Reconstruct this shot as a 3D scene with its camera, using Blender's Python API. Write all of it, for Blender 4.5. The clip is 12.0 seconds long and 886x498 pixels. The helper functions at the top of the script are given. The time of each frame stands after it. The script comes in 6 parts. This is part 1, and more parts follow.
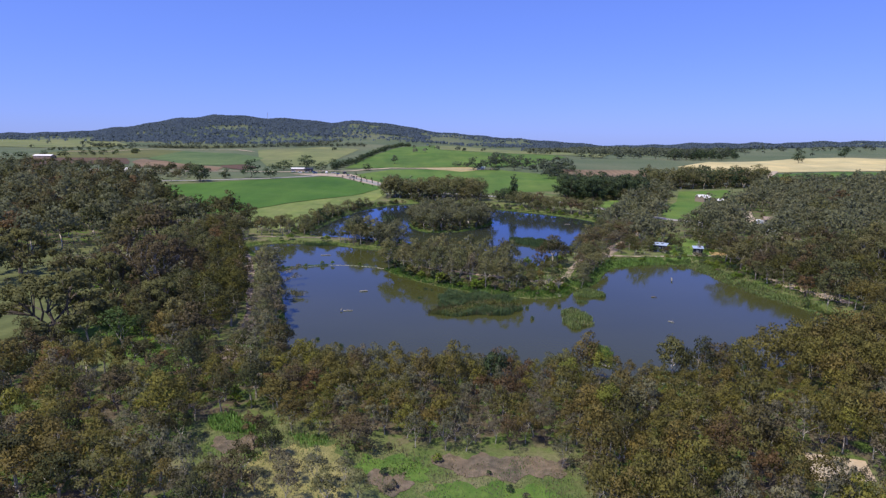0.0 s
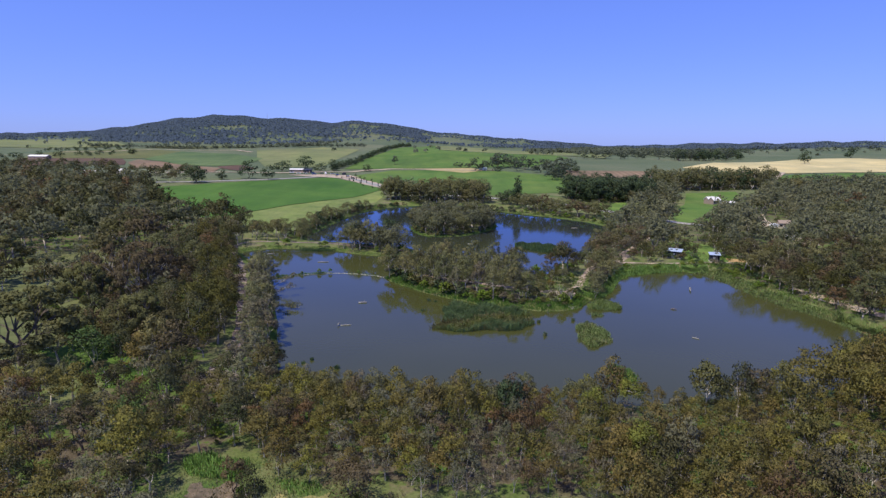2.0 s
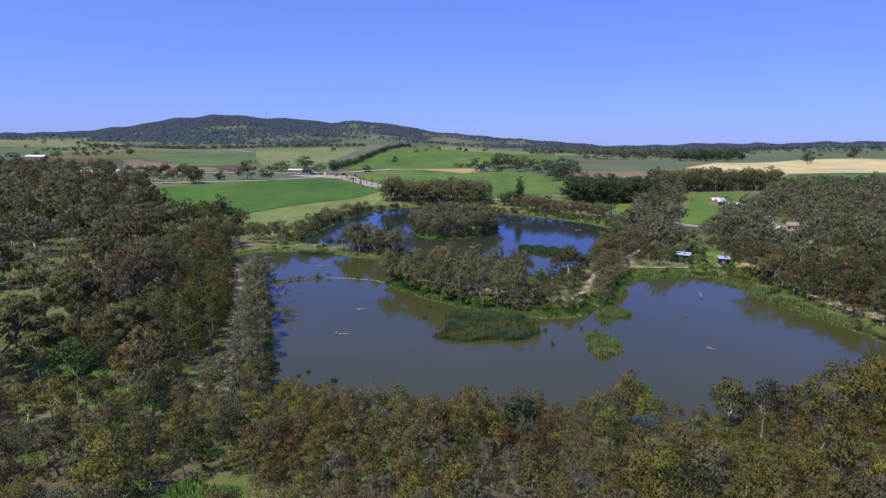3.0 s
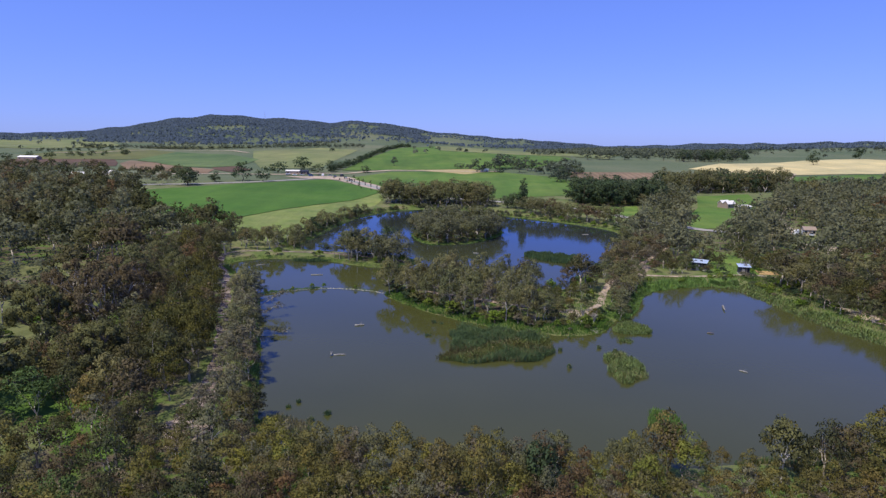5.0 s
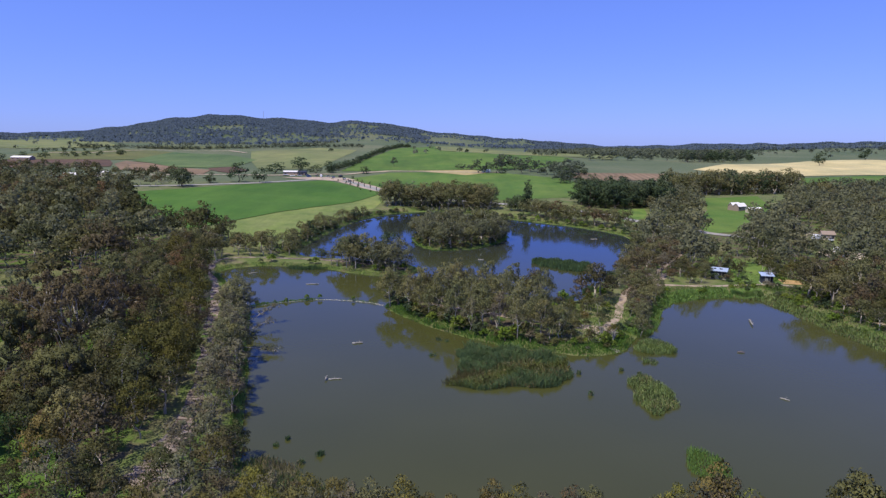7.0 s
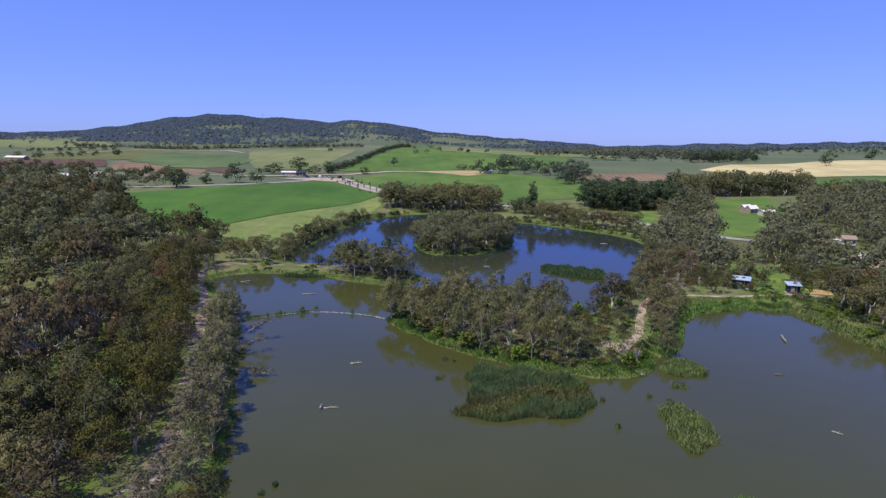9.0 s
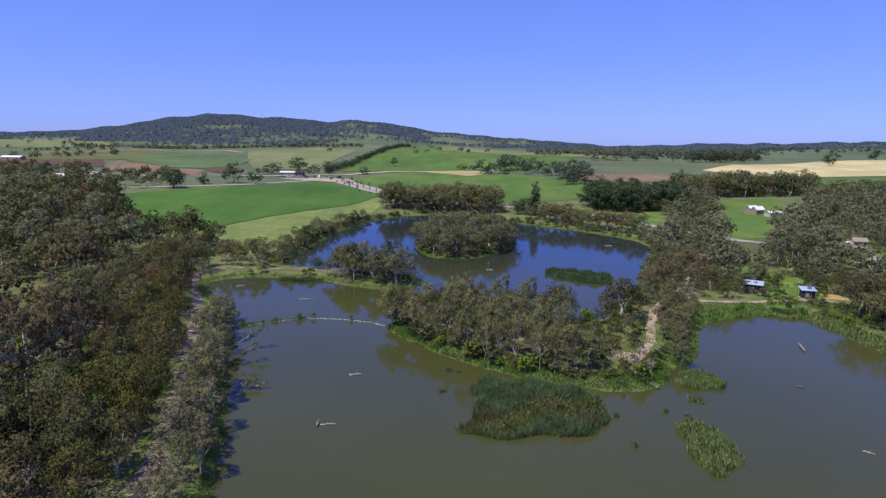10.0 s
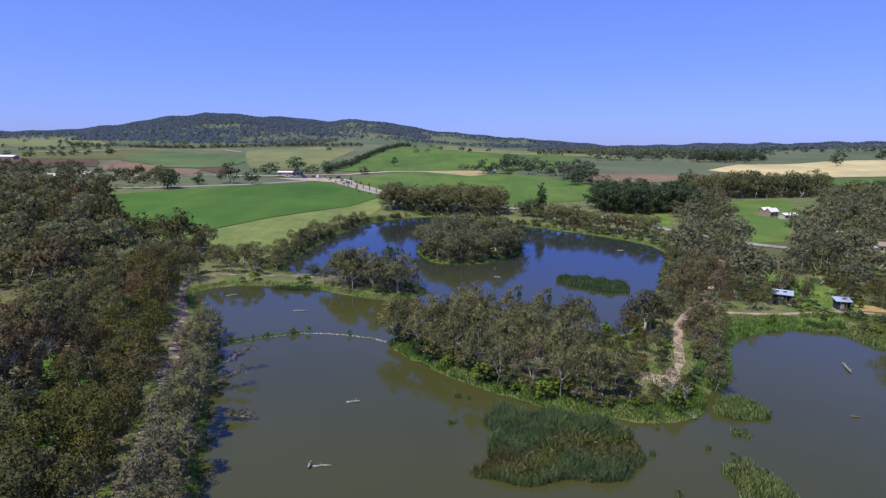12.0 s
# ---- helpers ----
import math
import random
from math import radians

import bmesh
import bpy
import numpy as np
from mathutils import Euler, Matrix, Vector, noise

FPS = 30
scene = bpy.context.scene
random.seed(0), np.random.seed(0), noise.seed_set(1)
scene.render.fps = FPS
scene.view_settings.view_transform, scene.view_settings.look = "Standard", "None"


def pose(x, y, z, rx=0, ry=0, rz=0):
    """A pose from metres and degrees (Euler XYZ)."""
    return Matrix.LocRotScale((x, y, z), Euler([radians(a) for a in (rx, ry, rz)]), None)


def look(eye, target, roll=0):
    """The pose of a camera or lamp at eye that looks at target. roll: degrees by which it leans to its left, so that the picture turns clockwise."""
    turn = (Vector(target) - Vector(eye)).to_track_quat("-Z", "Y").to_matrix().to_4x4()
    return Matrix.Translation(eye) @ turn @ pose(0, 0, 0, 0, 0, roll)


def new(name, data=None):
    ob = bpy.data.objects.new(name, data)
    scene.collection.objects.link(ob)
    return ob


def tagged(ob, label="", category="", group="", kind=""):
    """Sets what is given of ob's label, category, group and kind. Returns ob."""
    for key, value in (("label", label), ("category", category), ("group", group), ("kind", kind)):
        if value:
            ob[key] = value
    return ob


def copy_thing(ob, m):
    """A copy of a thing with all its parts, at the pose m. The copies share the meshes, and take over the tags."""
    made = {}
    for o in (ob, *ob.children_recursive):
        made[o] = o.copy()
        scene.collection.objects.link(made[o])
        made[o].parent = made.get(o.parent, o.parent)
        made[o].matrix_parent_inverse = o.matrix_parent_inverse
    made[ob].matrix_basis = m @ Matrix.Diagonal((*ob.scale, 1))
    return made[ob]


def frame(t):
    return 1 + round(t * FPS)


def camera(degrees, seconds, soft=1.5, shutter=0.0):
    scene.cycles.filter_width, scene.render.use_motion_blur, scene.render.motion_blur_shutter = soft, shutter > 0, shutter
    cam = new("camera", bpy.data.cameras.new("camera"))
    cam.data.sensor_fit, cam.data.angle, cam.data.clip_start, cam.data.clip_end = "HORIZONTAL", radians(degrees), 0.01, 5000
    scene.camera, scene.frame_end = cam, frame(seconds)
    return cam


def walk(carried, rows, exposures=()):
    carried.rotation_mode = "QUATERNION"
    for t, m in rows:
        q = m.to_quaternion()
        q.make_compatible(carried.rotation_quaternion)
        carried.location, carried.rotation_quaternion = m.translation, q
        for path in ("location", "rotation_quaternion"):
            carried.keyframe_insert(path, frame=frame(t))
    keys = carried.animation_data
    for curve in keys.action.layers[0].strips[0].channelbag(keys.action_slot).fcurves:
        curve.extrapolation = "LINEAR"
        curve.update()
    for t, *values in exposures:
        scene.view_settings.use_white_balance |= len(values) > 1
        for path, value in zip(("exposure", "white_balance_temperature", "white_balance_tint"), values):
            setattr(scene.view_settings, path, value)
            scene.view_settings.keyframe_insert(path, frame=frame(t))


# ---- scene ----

# camera and its flight
cam = camera(72.9, 12.0, soft=1.35)
PATH = [
    (0, (-0.00, 0.00, 42.00), (0.121, 98.457, 24.502), 0.50),
    (1, (-0.58, 5.48, 42.12), (-0.474, 103.936, 24.636), 0.50),
    (2, (-1.18, 11.31, 42.27), (-1.081, 109.770, 24.793), 0.50),
    (3, (-1.79, 17.35, 42.44), (-1.672, 115.808, 24.965), 0.51),
    (4, (-2.43, 23.47, 42.61), (-2.235, 121.932, 25.141), 0.51),
    (5, (-3.08, 29.59, 42.77), (-2.802, 128.058, 25.310), 0.52),
    (6, (-3.74, 35.67, 42.93), (-3.381, 134.130, 25.462), 0.53),
    (7, (-4.42, 41.67, 43.06), (-4.044, 140.127, 25.587), 0.54),
    (8, (-5.12, 47.60, 43.16), (-4.735, 146.059, 25.674), 0.56),
    (9, (-5.84, 53.51, 43.22), (-5.43, 151.966, 25.713), 0.57),
    (10, (-6.57, 59.47, 43.23), (-6.10, 157.922, 25.693), 0.59),
    (11, (-7.33, 65.59, 43.17), (-6.82, 164.032, 25.604), 0.60),
    (12, (-8.09, 72.00, 43.05), (-7.57, 170.434, 25.436), 0.62),
]
walk(cam, [(t, look(eye, target, roll)) for t, eye, target, roll in PATH], exposures=[(0, 0.0), (12, 0.0)])

# daylight: clear sky, sun high on the left
SUN_FROM = Vector((-0.52, -0.42, 1.2)).normalized()
sun = new("sun", bpy.data.lights.new("sun", "SUN"))
sun.data.energy, sun.data.angle, sun.data.color = 4.6, radians(0.53), (1.0, 0.93, 0.78)
sun.matrix_world = look((0, 0, 300), Vector((0, 0, 300)) - SUN_FROM)
world = bpy.data.worlds.new("sky")
scene.world = world
world.use_nodes = True
wn = world.node_tree.nodes
wn.clear()
sky = wn.new("ShaderNodeTexSky")
sky.sky_type, sky.sun_disc = "NISHITA", False
sky.sun_elevation = math.asin(SUN_FROM.z)
sky.sun_rotation = math.atan2(SUN_FROM.x, SUN_FROM.y)
sky.air_density, sky.dust_density, sky.ozone_density, sky.altitude = 1.0, 0.3, 3.0, 300
even = wn.new("ShaderNodeGamma")
even.inputs[1].default_value = 0.62
tint = wn.new("ShaderNodeMix")
tint.data_type, tint.blend_type = "RGBA", "MULTIPLY"
tint.inputs[0].default_value = 1.0
tint.inputs[7].default_value = (0.70, 0.93, 2.27, 1)
back = wn.new("ShaderNodeBackground")
back.inputs[1].default_value = 0.15
wout = wn.new("ShaderNodeOutputWorld")
wl = world.node_tree.links
wl.new(sky.outputs[0], even.inputs[0])
wl.new(even.outputs[0], tint.inputs[6])
wl.new(tint.outputs[2], back.inputs[0])
wl.new(back.outputs[0], wout.inputs[0])


# ---- materials ----
class Nodes:
    """A small builder for node materials."""

    def __init__(self, name, rough=0.8, spec=0.3, metal=0.0):
        self.m = bpy.data.materials.new(name)
        self.m.use_nodes = True
        self.t = self.m.node_tree
        self.b = self.t.nodes["Principled BSDF"]
        self.b.inputs["Roughness"].default_value = rough
        self.b.inputs["Specular IOR Level"].default_value = spec
        self.b.inputs["Metallic"].default_value = metal
        self.pos = self.t.nodes.new("ShaderNodeNewGeometry").outputs["Position"]

    def noise(self, scale, detail=4.0, rough=0.6, stretch=None, local=False):
        n = self.t.nodes.new("ShaderNodeTexNoise")
        n.inputs["Scale"].default_value, n.inputs["Detail"].default_value, n.inputs["Roughness"].default_value = scale, detail, rough
        src = self.t.nodes.new("ShaderNodeTexCoord").outputs["Object"] if local else self.pos
        if stretch:
            mp = self.t.nodes.new("ShaderNodeMapping")
            mp.inputs["Scale"].default_value = stretch[:3]
            if len(stretch) > 3:
                mp.inputs["Rotation"].default_value = (0, 0, stretch[3])
            self.t.links.new(src, mp.inputs[0])
            src = mp.outputs[0]
        self.t.links.new(src, n.inputs["Vector"])
        return n.outputs[0]

    def wave(self, scale, turn, distortion=0.6):
        mp = self.t.nodes.new("ShaderNodeMapping")
        mp.inputs["Rotation"].default_value = (0, 0, turn)
        self.t.links.new(self.pos, mp.inputs[0])
        n = self.t.nodes.new("ShaderNodeTexWave")
        n.inputs["Scale"].default_value, n.inputs["Distortion"].default_value, n.inputs["Detail Scale"].default_value = scale, distortion, 0.4
        self.t.links.new(mp.outputs[0], n.inputs[0])
        return n.outputs["Fac"]

    def ramp(self, fac, *stops):
        n = self.t.nodes.new("ShaderNodeValToRGB")
        e = n.color_ramp.elements
        while len(e) < len(stops):
            e.new(0.5)
        for el, (p, c) in zip(e, stops):
            el.position = p
            el.color = (*c, 1) if len(c) == 3 else c
        self.t.links.new(fac, n.inputs[0])
        return n.outputs[0]

    def mix(self, fac, a, b, kind="MIX"):
        n = self.t.nodes.new("ShaderNodeMix")
        n.data_type, n.blend_type = "RGBA", kind
        for slot, v in ((0, fac), (6, a), (7, b)):
            if isinstance(v, (int, float)):
                n.inputs[slot].default_value = v
            elif isinstance(v, tuple):
                n.inputs[slot].default_value = (*v, 1)
            else:
                self.t.links.new(v, n.inputs[slot])
        return n.outputs[2]

    def grade(self, value, lo, hi, a=0.0, b=1.0):
        n = self.t.nodes.new("ShaderNodeMapRange")
        n.inputs[1].default_value, n.inputs[2].default_value, n.inputs[3].default_value, n.inputs[4].default_value = lo, hi, a, b
        self.t.links.new(value, n.inputs[0])
        return n.outputs[0]

    def object_random(self):
        """A tone of its own for each object, and for each tree of a crowd."""
        n = self.t.nodes.new("ShaderNodeMath")
        n.operation = "ADD"
        self.t.links.new(self.t.nodes.new("ShaderNodeObjectInfo").outputs["Random"], n.inputs[0])
        self.t.links.new(self.attribute("tone"), n.inputs[1])
        f = self.t.nodes.new("ShaderNodeMath")
        f.operation = "FRACT"
        self.t.links.new(n.outputs[0], f.inputs[0])
        return f.outputs[0]

    def island_random(self):
        return self.t.nodes.new("ShaderNodeNewGeometry").outputs["Random Per Island"]

    def attribute(self, name):
        n = self.t.nodes.new("ShaderNodeAttribute")
        n.attribute_name = name
        return n.outputs["Fac"]

    def bump(self, height, strength=0.4, distance=0.1):
        n = self.t.nodes.new("ShaderNodeBump")
        n.inputs["Strength"].default_value, n.inputs["Distance"].default_value = strength, distance
        self.t.links.new(height, n.inputs["Height"])
        self.t.links.new(n.outputs[0], self.b.inputs["Normal"])

    def done(self, color):
        if isinstance(color, tuple):
            self.b.inputs["Base Color"].default_value = (*color, 1)
        else:
            self.t.links.new(color, self.b.inputs["Base Color"])
        return self.m


def leaf_material(name, tones, glow=0.30, vary=1.0):
    n = Nodes(name, 0.6, 0.06)
    c = n.ramp(n.object_random(), *tones)
    c = n.mix(1.0, c, n.ramp(n.island_random(), (0.0, (1 - 0.20 * vary,) * 3), (0.5, (1.0, 1.0, 1.0)), (1.0, (1 + 0.20 * vary, 1 + 0.19 * vary, 1 + 0.16 * vary))), "MULTIPLY")
    c = n.mix(1.0, c, n.ramp(n.noise(0.32, 3, 0.6), (0.36, (0.80, 0.82, 0.84)), (0.5, (1.0, 1.0, 1.0)), (0.64, (1.22, 1.18, 1.10))), "MULTIPLY")
    out = n.done(c)
    tr = n.t.nodes.new("ShaderNodeBsdfTranslucent")
    mx = n.t.nodes.new("ShaderNodeMixShader")
    mx.inputs[0].default_value = glow
    n.t.links.new(c, tr.inputs[0])
    n.t.links.new(n.b.outputs[0], mx.inputs[1])
    n.t.links.new(tr.outputs[0], mx.inputs[2])
    n.t.links.new(mx.outputs[0], n.t.nodes["Material Output"].inputs[0])
    return out


def tones(*colours):
    n = len(colours)
    return tuple((i / (n - 1), c) for i, c in enumerate(colours))


LEAF = {
    "olive": leaf_material("leaves_olive", tones((0.134, 0.127, 0.045), (0.190, 0.171, 0.049), (0.163, 0.135, 0.053), (0.203, 0.159, 0.053), (0.150, 0.139, 0.051), (0.196, 0.173, 0.049), (0.214, 0.214, 0.048)), 0.34),
    "gum": leaf_material("leaves_gum", tones((0.126, 0.137, 0.062), (0.180, 0.180, 0.078), (0.154, 0.157, 0.076), (0.196, 0.181, 0.080), (0.138, 0.145, 0.064), (0.184, 0.184, 0.086), (0.174, 0.151, 0.070)), 0.34),
    "brown": leaf_material("leaves_brown_olive", tones((0.068, 0.076, 0.036), (0.098, 0.098, 0.042), (0.108, 0.096, 0.046), (0.074, 0.086, 0.042), (0.104, 0.106, 0.044), (0.116, 0.100, 0.050)), 0.34),
    "gold": leaf_material("leaves_golden_olive", tones((0.098, 0.096, 0.028), (0.12, 0.11, 0.031), (0.083, 0.088, 0.03)), 0.3),
    "khaki": leaf_material("leaves_khaki", tones((0.138, 0.140, 0.058), (0.162, 0.158, 0.063), (0.148, 0.150, 0.060)), 0.34),
    "grey": leaf_material("leaves_grey", tones((0.155, 0.164, 0.096), (0.186, 0.178, 0.108), (0.172, 0.147, 0.100), (0.150, 0.155, 0.096))),
    "rust": leaf_material("leaves_rust", tones((0.145, 0.105, 0.060), (0.130, 0.110, 0.064), (0.168, 0.106, 0.054)), 0.34),
    "dark": leaf_material("leaves_dark", tones((0.055, 0.085, 0.042), (0.075, 0.105, 0.052), (0.095, 0.115, 0.06))),
    "bright": leaf_material("leaves_bright", tones((0.12, 0.20, 0.03), (0.15, 0.22, 0.035), (0.19, 0.23, 0.045)), 0.3),
    "reed": leaf_material("reed_blades", tones((0.085, 0.138, 0.058), (0.105, 0.158, 0.068)), 0.3),
    "reed_pale": leaf_material("pale_reed_blades", tones((0.18, 0.255, 0.095), (0.21, 0.285, 0.11)), 0.4, 0.7),
    "sedge": leaf_material("brown_sedge_blades", tones((0.11, 0.10, 0.045), (0.15, 0.125, 0.06), (0.19, 0.155, 0.075)), 0.3),
    "straw": leaf_material("dry_reed_blades", tones((0.25, 0.225, 0.12), (0.28, 0.25, 0.14)), 0.3),
    "grass": leaf_material("bank_grass_blades", tones((0.155, 0.255, 0.065), (0.195, 0.28, 0.075)), 0.3),
    "reed_bright": leaf_material("bright_reed_blades", tones((0.185, 0.335, 0.088), (0.225, 0.36, 0.11)), 0.5, 0.6),
    "reed_mixed": leaf_material("olive_reed_blades", tones((0.12, 0.155, 0.05), (0.15, 0.175, 0.06)), 0.3),
    "lush": leaf_material("lush_bank_grass_blades", tones((0.10, 0.19, 0.04), (0.13, 0.215, 0.05)), 0.3),
    "gum_light": leaf_material("leaves_sunny_gum", tones((0.150, 0.164, 0.076), (0.208, 0.210, 0.094), (0.180, 0.186, 0.092), (0.226, 0.212, 0.096), (0.164, 0.172, 0.078), (0.214, 0.216, 0.102), (0.202, 0.178, 0.084)), 0.38),
    "lime": leaf_material("leaves_yellow_olive", tones((0.165, 0.185, 0.042), (0.20, 0.215, 0.048)), 0.34),
    "misty": leaf_material("leaves_grey_gum", tones((0.140, 0.152, 0.086), (0.190, 0.196, 0.110), (0.164, 0.174, 0.100), (0.204, 0.198, 0.108), (0.150, 0.160, 0.090)), 0.40, 0.7),
    "green": leaf_material("leaves_fresh_green", tones((0.085, 0.135, 0.045), (0.105, 0.155, 0.052)), 0.34),
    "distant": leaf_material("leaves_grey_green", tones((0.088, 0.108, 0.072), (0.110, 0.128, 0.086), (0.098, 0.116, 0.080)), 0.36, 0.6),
    # far leaves: aerial haze put into the colour as a blue cast
    "far": leaf_material("leaves_far_haze", tones((0.078, 0.112, 0.158), (0.104, 0.136, 0.172), (0.090, 0.124, 0.164)), 0.42, 0.6),
}


def bark_material(name, a, b):
    n = Nodes(name, 0.85, 0.2)
    f = n.noise(1.2, 5, 0.65, (1, 1, 0.25))
    n.bump(f, 0.5, 0.05)
    c = n.ramp(f, (0.3, a), (0.62, b))
    return n.done(n.mix(1.0, c, n.ramp(n.object_random(), (0, (0.75, 0.75, 0.75)), (1, (1.15, 1.12, 1.08))), "MULTIPLY"))


BARK = bark_material("bark_gum", (0.22, 0.185, 0.15), (0.50, 0.46, 0.40))
BARK_DARK = bark_material("bark_dark", (0.07, 0.055, 0.045), (0.17, 0.14, 0.115))
WOOD_GREY = bark_material("weathered_wood", (0.20, 0.185, 0.16), (0.40, 0.375, 0.335))


def ground_material():
    n = Nodes("rough_pasture_and_leaf_litter", 0.95, 0.1)
    mid, fine = n.noise(0.12, 5, 0.65), n.noise(2.2, 4, 0.7)
    grass = n.ramp(mid, (0.30, (0.075, 0.125, 0.028)), (0.44, (0.12, 0.15, 0.048)), (0.56, (0.165, 0.172, 0.072)), (0.7, (0.205, 0.168, 0.105)), (0.85, (0.17, 0.13, 0.085)))
    # far pasture colour, muted towards grey for haze, blended in along y
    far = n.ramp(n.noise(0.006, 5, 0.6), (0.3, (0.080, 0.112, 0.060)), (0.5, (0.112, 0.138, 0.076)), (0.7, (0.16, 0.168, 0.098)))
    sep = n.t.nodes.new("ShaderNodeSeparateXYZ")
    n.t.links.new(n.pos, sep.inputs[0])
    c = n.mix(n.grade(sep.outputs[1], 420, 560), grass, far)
    litter = n.ramp(n.noise(0.35, 5, 0.7), (0.3, (0.07, 0.055, 0.035)), (0.46, (0.13, 0.105, 0.07)), (0.56, (0.09, 0.14, 0.03)), (0.66, (0.08, 0.12, 0.03)), (0.78, (0.20, 0.16, 0.11)))
    c = n.mix(n.attribute("litter"), c, litter)
    mud = n.ramp(mid, (0.3, (0.09, 0.14, 0.03)), (0.52, (0.12, 0.16, 0.04)), (0.7, (0.15, 0.12, 0.07)))
    c = n.mix(n.attribute("bank"), c, mud)
    c = n.mix(1.0, c, n.ramp(fine, (0.3, (0.72, 0.72, 0.72)), (0.7, (1.25, 1.25, 1.25))), "MULTIPLY")
    n.bump(fine, 0.6, 0.25)
    return n.done(c)


def field_material(name, a, b, rows=0.0, turn=0.0, scale=0.05, soil=None):
    n = Nodes(name, 0.95, 0.1)
    c = n.mix(n.grade(n.noise(scale, 5, 0.6), 0.32, 0.68), a, b)
    if rows:
        c = n.mix(n.grade(n.wave(rows, turn), 0.35, 0.75, 0.0, 0.55), c, soil or tuple(v * 0.72 for v in a))
    fine = n.noise(0.9, 4, 0.7)
    # drifts of growth along the way the land is worked, and broad worn patches
    c = n.mix(1.0, c, n.ramp(n.noise(scale * 2.2, 4, 0.65, (1, 0.16, 1, turn + 0.9)), (0.34, (0.88, 0.89, 0.90)), (0.66, (1.12, 1.09, 1.04))), "MULTIPLY")
    c = n.mix(1.0, c, n.ramp(n.noise(scale * 0.35, 5, 0.7), (0.32, (0.76, 0.80, 0.80)), (0.68, (1.26, 1.17, 1.06))), "MULTIPLY")
    c = n.mix(1.0, c, n.ramp(fine, (0.3, (0.85, 0.85, 0.85)), (0.7, (1.12, 1.12, 1.12))), "MULTIPLY")
    n.bump(fine, 0.4, 0.15)
    return n.done(c)


F_CROP = field_material("green_crop", (0.053, 0.134, 0.026), (0.083, 0.164, 0.036), 0.12, 1.2, 0.025, (0.066, 0.130, 0.026))
F_GRASS = field_material("pale_meadow_grass", (0.14, 0.20, 0.055), (0.20, 0.235, 0.085), scale=0.08)
F_GREEN = field_material("hill_pasture_green", (0.070, 0.144, 0.033), (0.116, 0.178, 0.046), scale=0.03)
# F_LIGHT and F_VINE: field greens with a little haze blue mixed in
F_LIGHT = field_material("hill_pasture_light", (0.14, 0.18, 0.075), (0.20, 0.21, 0.10), scale=0.02)
F_VINE = field_material("pale_crop_rows", (0.090, 0.15, 0.060), (0.135, 0.185, 0.078), 0.05, 0.5, 0.03)
F_OLIVE = field_material("olive_pasture", (0.115, 0.14, 0.055), (0.165, 0.168, 0.072), 0.04, 0.4, 0.012)
F_DARKSOIL = field_material("dark_ploughed_soil", (0.105, 0.072, 0.055), (0.145, 0.098, 0.072), 0.05, 0.6, 0.03)
F_LUSH = field_material("lush_undergrowth", (0.070, 0.140, 0.028), (0.115, 0.185, 0.042), scale=0.5)
F_STRAW = field_material("straw_coloured_grass", (0.22, 0.215, 0.085), (0.30, 0.27, 0.12), scale=0.35)
F_SOIL = field_material("ploughed_soil", (0.19, 0.14, 0.095), (0.25, 0.185, 0.125), 0.05, 0.1, 0.03)
F_STUBBLE = field_material("cut_hay_stubble", (0.50, 0.44, 0.23), (0.58, 0.52, 0.29), 0.045, 1.35, 0.03, (0.40, 0.33, 0.18))
F_DRY = field_material("dry_golden_grass", (0.33, 0.28, 0.14), (0.42, 0.35, 0.18), scale=0.05)
F_LAWN = field_material("mown_lawn", (0.095, 0.172, 0.038), (0.15, 0.212, 0.058), scale=0.15)
F_DIRT = field_material("pale_dirt", (0.38, 0.31, 0.23), (0.50, 0.43, 0.34), scale=0.5)
F_SAND = field_material("orange_sand", (0.36, 0.24, 0.11), (0.44, 0.31, 0.16), scale=0.6)
F_VERGE = field_material("bare_road_verge", (0.36, 0.29, 0.23), (0.46, 0.38, 0.31), scale=0.3)
F_PINK = field_material("bare_reddish_earth", (0.120, 0.097, 0.072), (0.185, 0.150, 0.112), scale=0.9)
F_PATH = field_material("trodden_earth", (0.25, 0.195, 0.15), (0.43, 0.36, 0.29), scale=0.9)


def litter_material():
    """Pale trodden soil strewn with dark bark and twigs."""
    n = Nodes("trodden_soil_with_bark_litter", 0.95, 0.1)
    c = n.mix(n.grade(n.noise(0.5, 5, 0.65), 0.35, 0.65), (0.20, 0.155, 0.12), (0.40, 0.33, 0.27))
    c = n.mix(n.grade(n.noise(1.1, 5, 0.7, (0.35, 1.4, 1, 0.4)), 0.46, 0.56), c, (0.075, 0.055, 0.048))
    c = n.mix(n.grade(n.noise(0.28, 3, 0.6), 0.58, 0.66), c, (0.09, 0.15, 0.035))
    n.bump(n.noise(2.5, 4, 0.7), 0.5, 0.15)
    return n.done(c)


F_LITTER = litter_material()
F_ROAD = field_material("worn_asphalt", (0.26, 0.255, 0.25), (0.34, 0.335, 0.325), scale=0.2)
F_KERB = field_material("pale_concrete", (0.45, 0.44, 0.42), (0.55, 0.54, 0.51), scale=0.4)


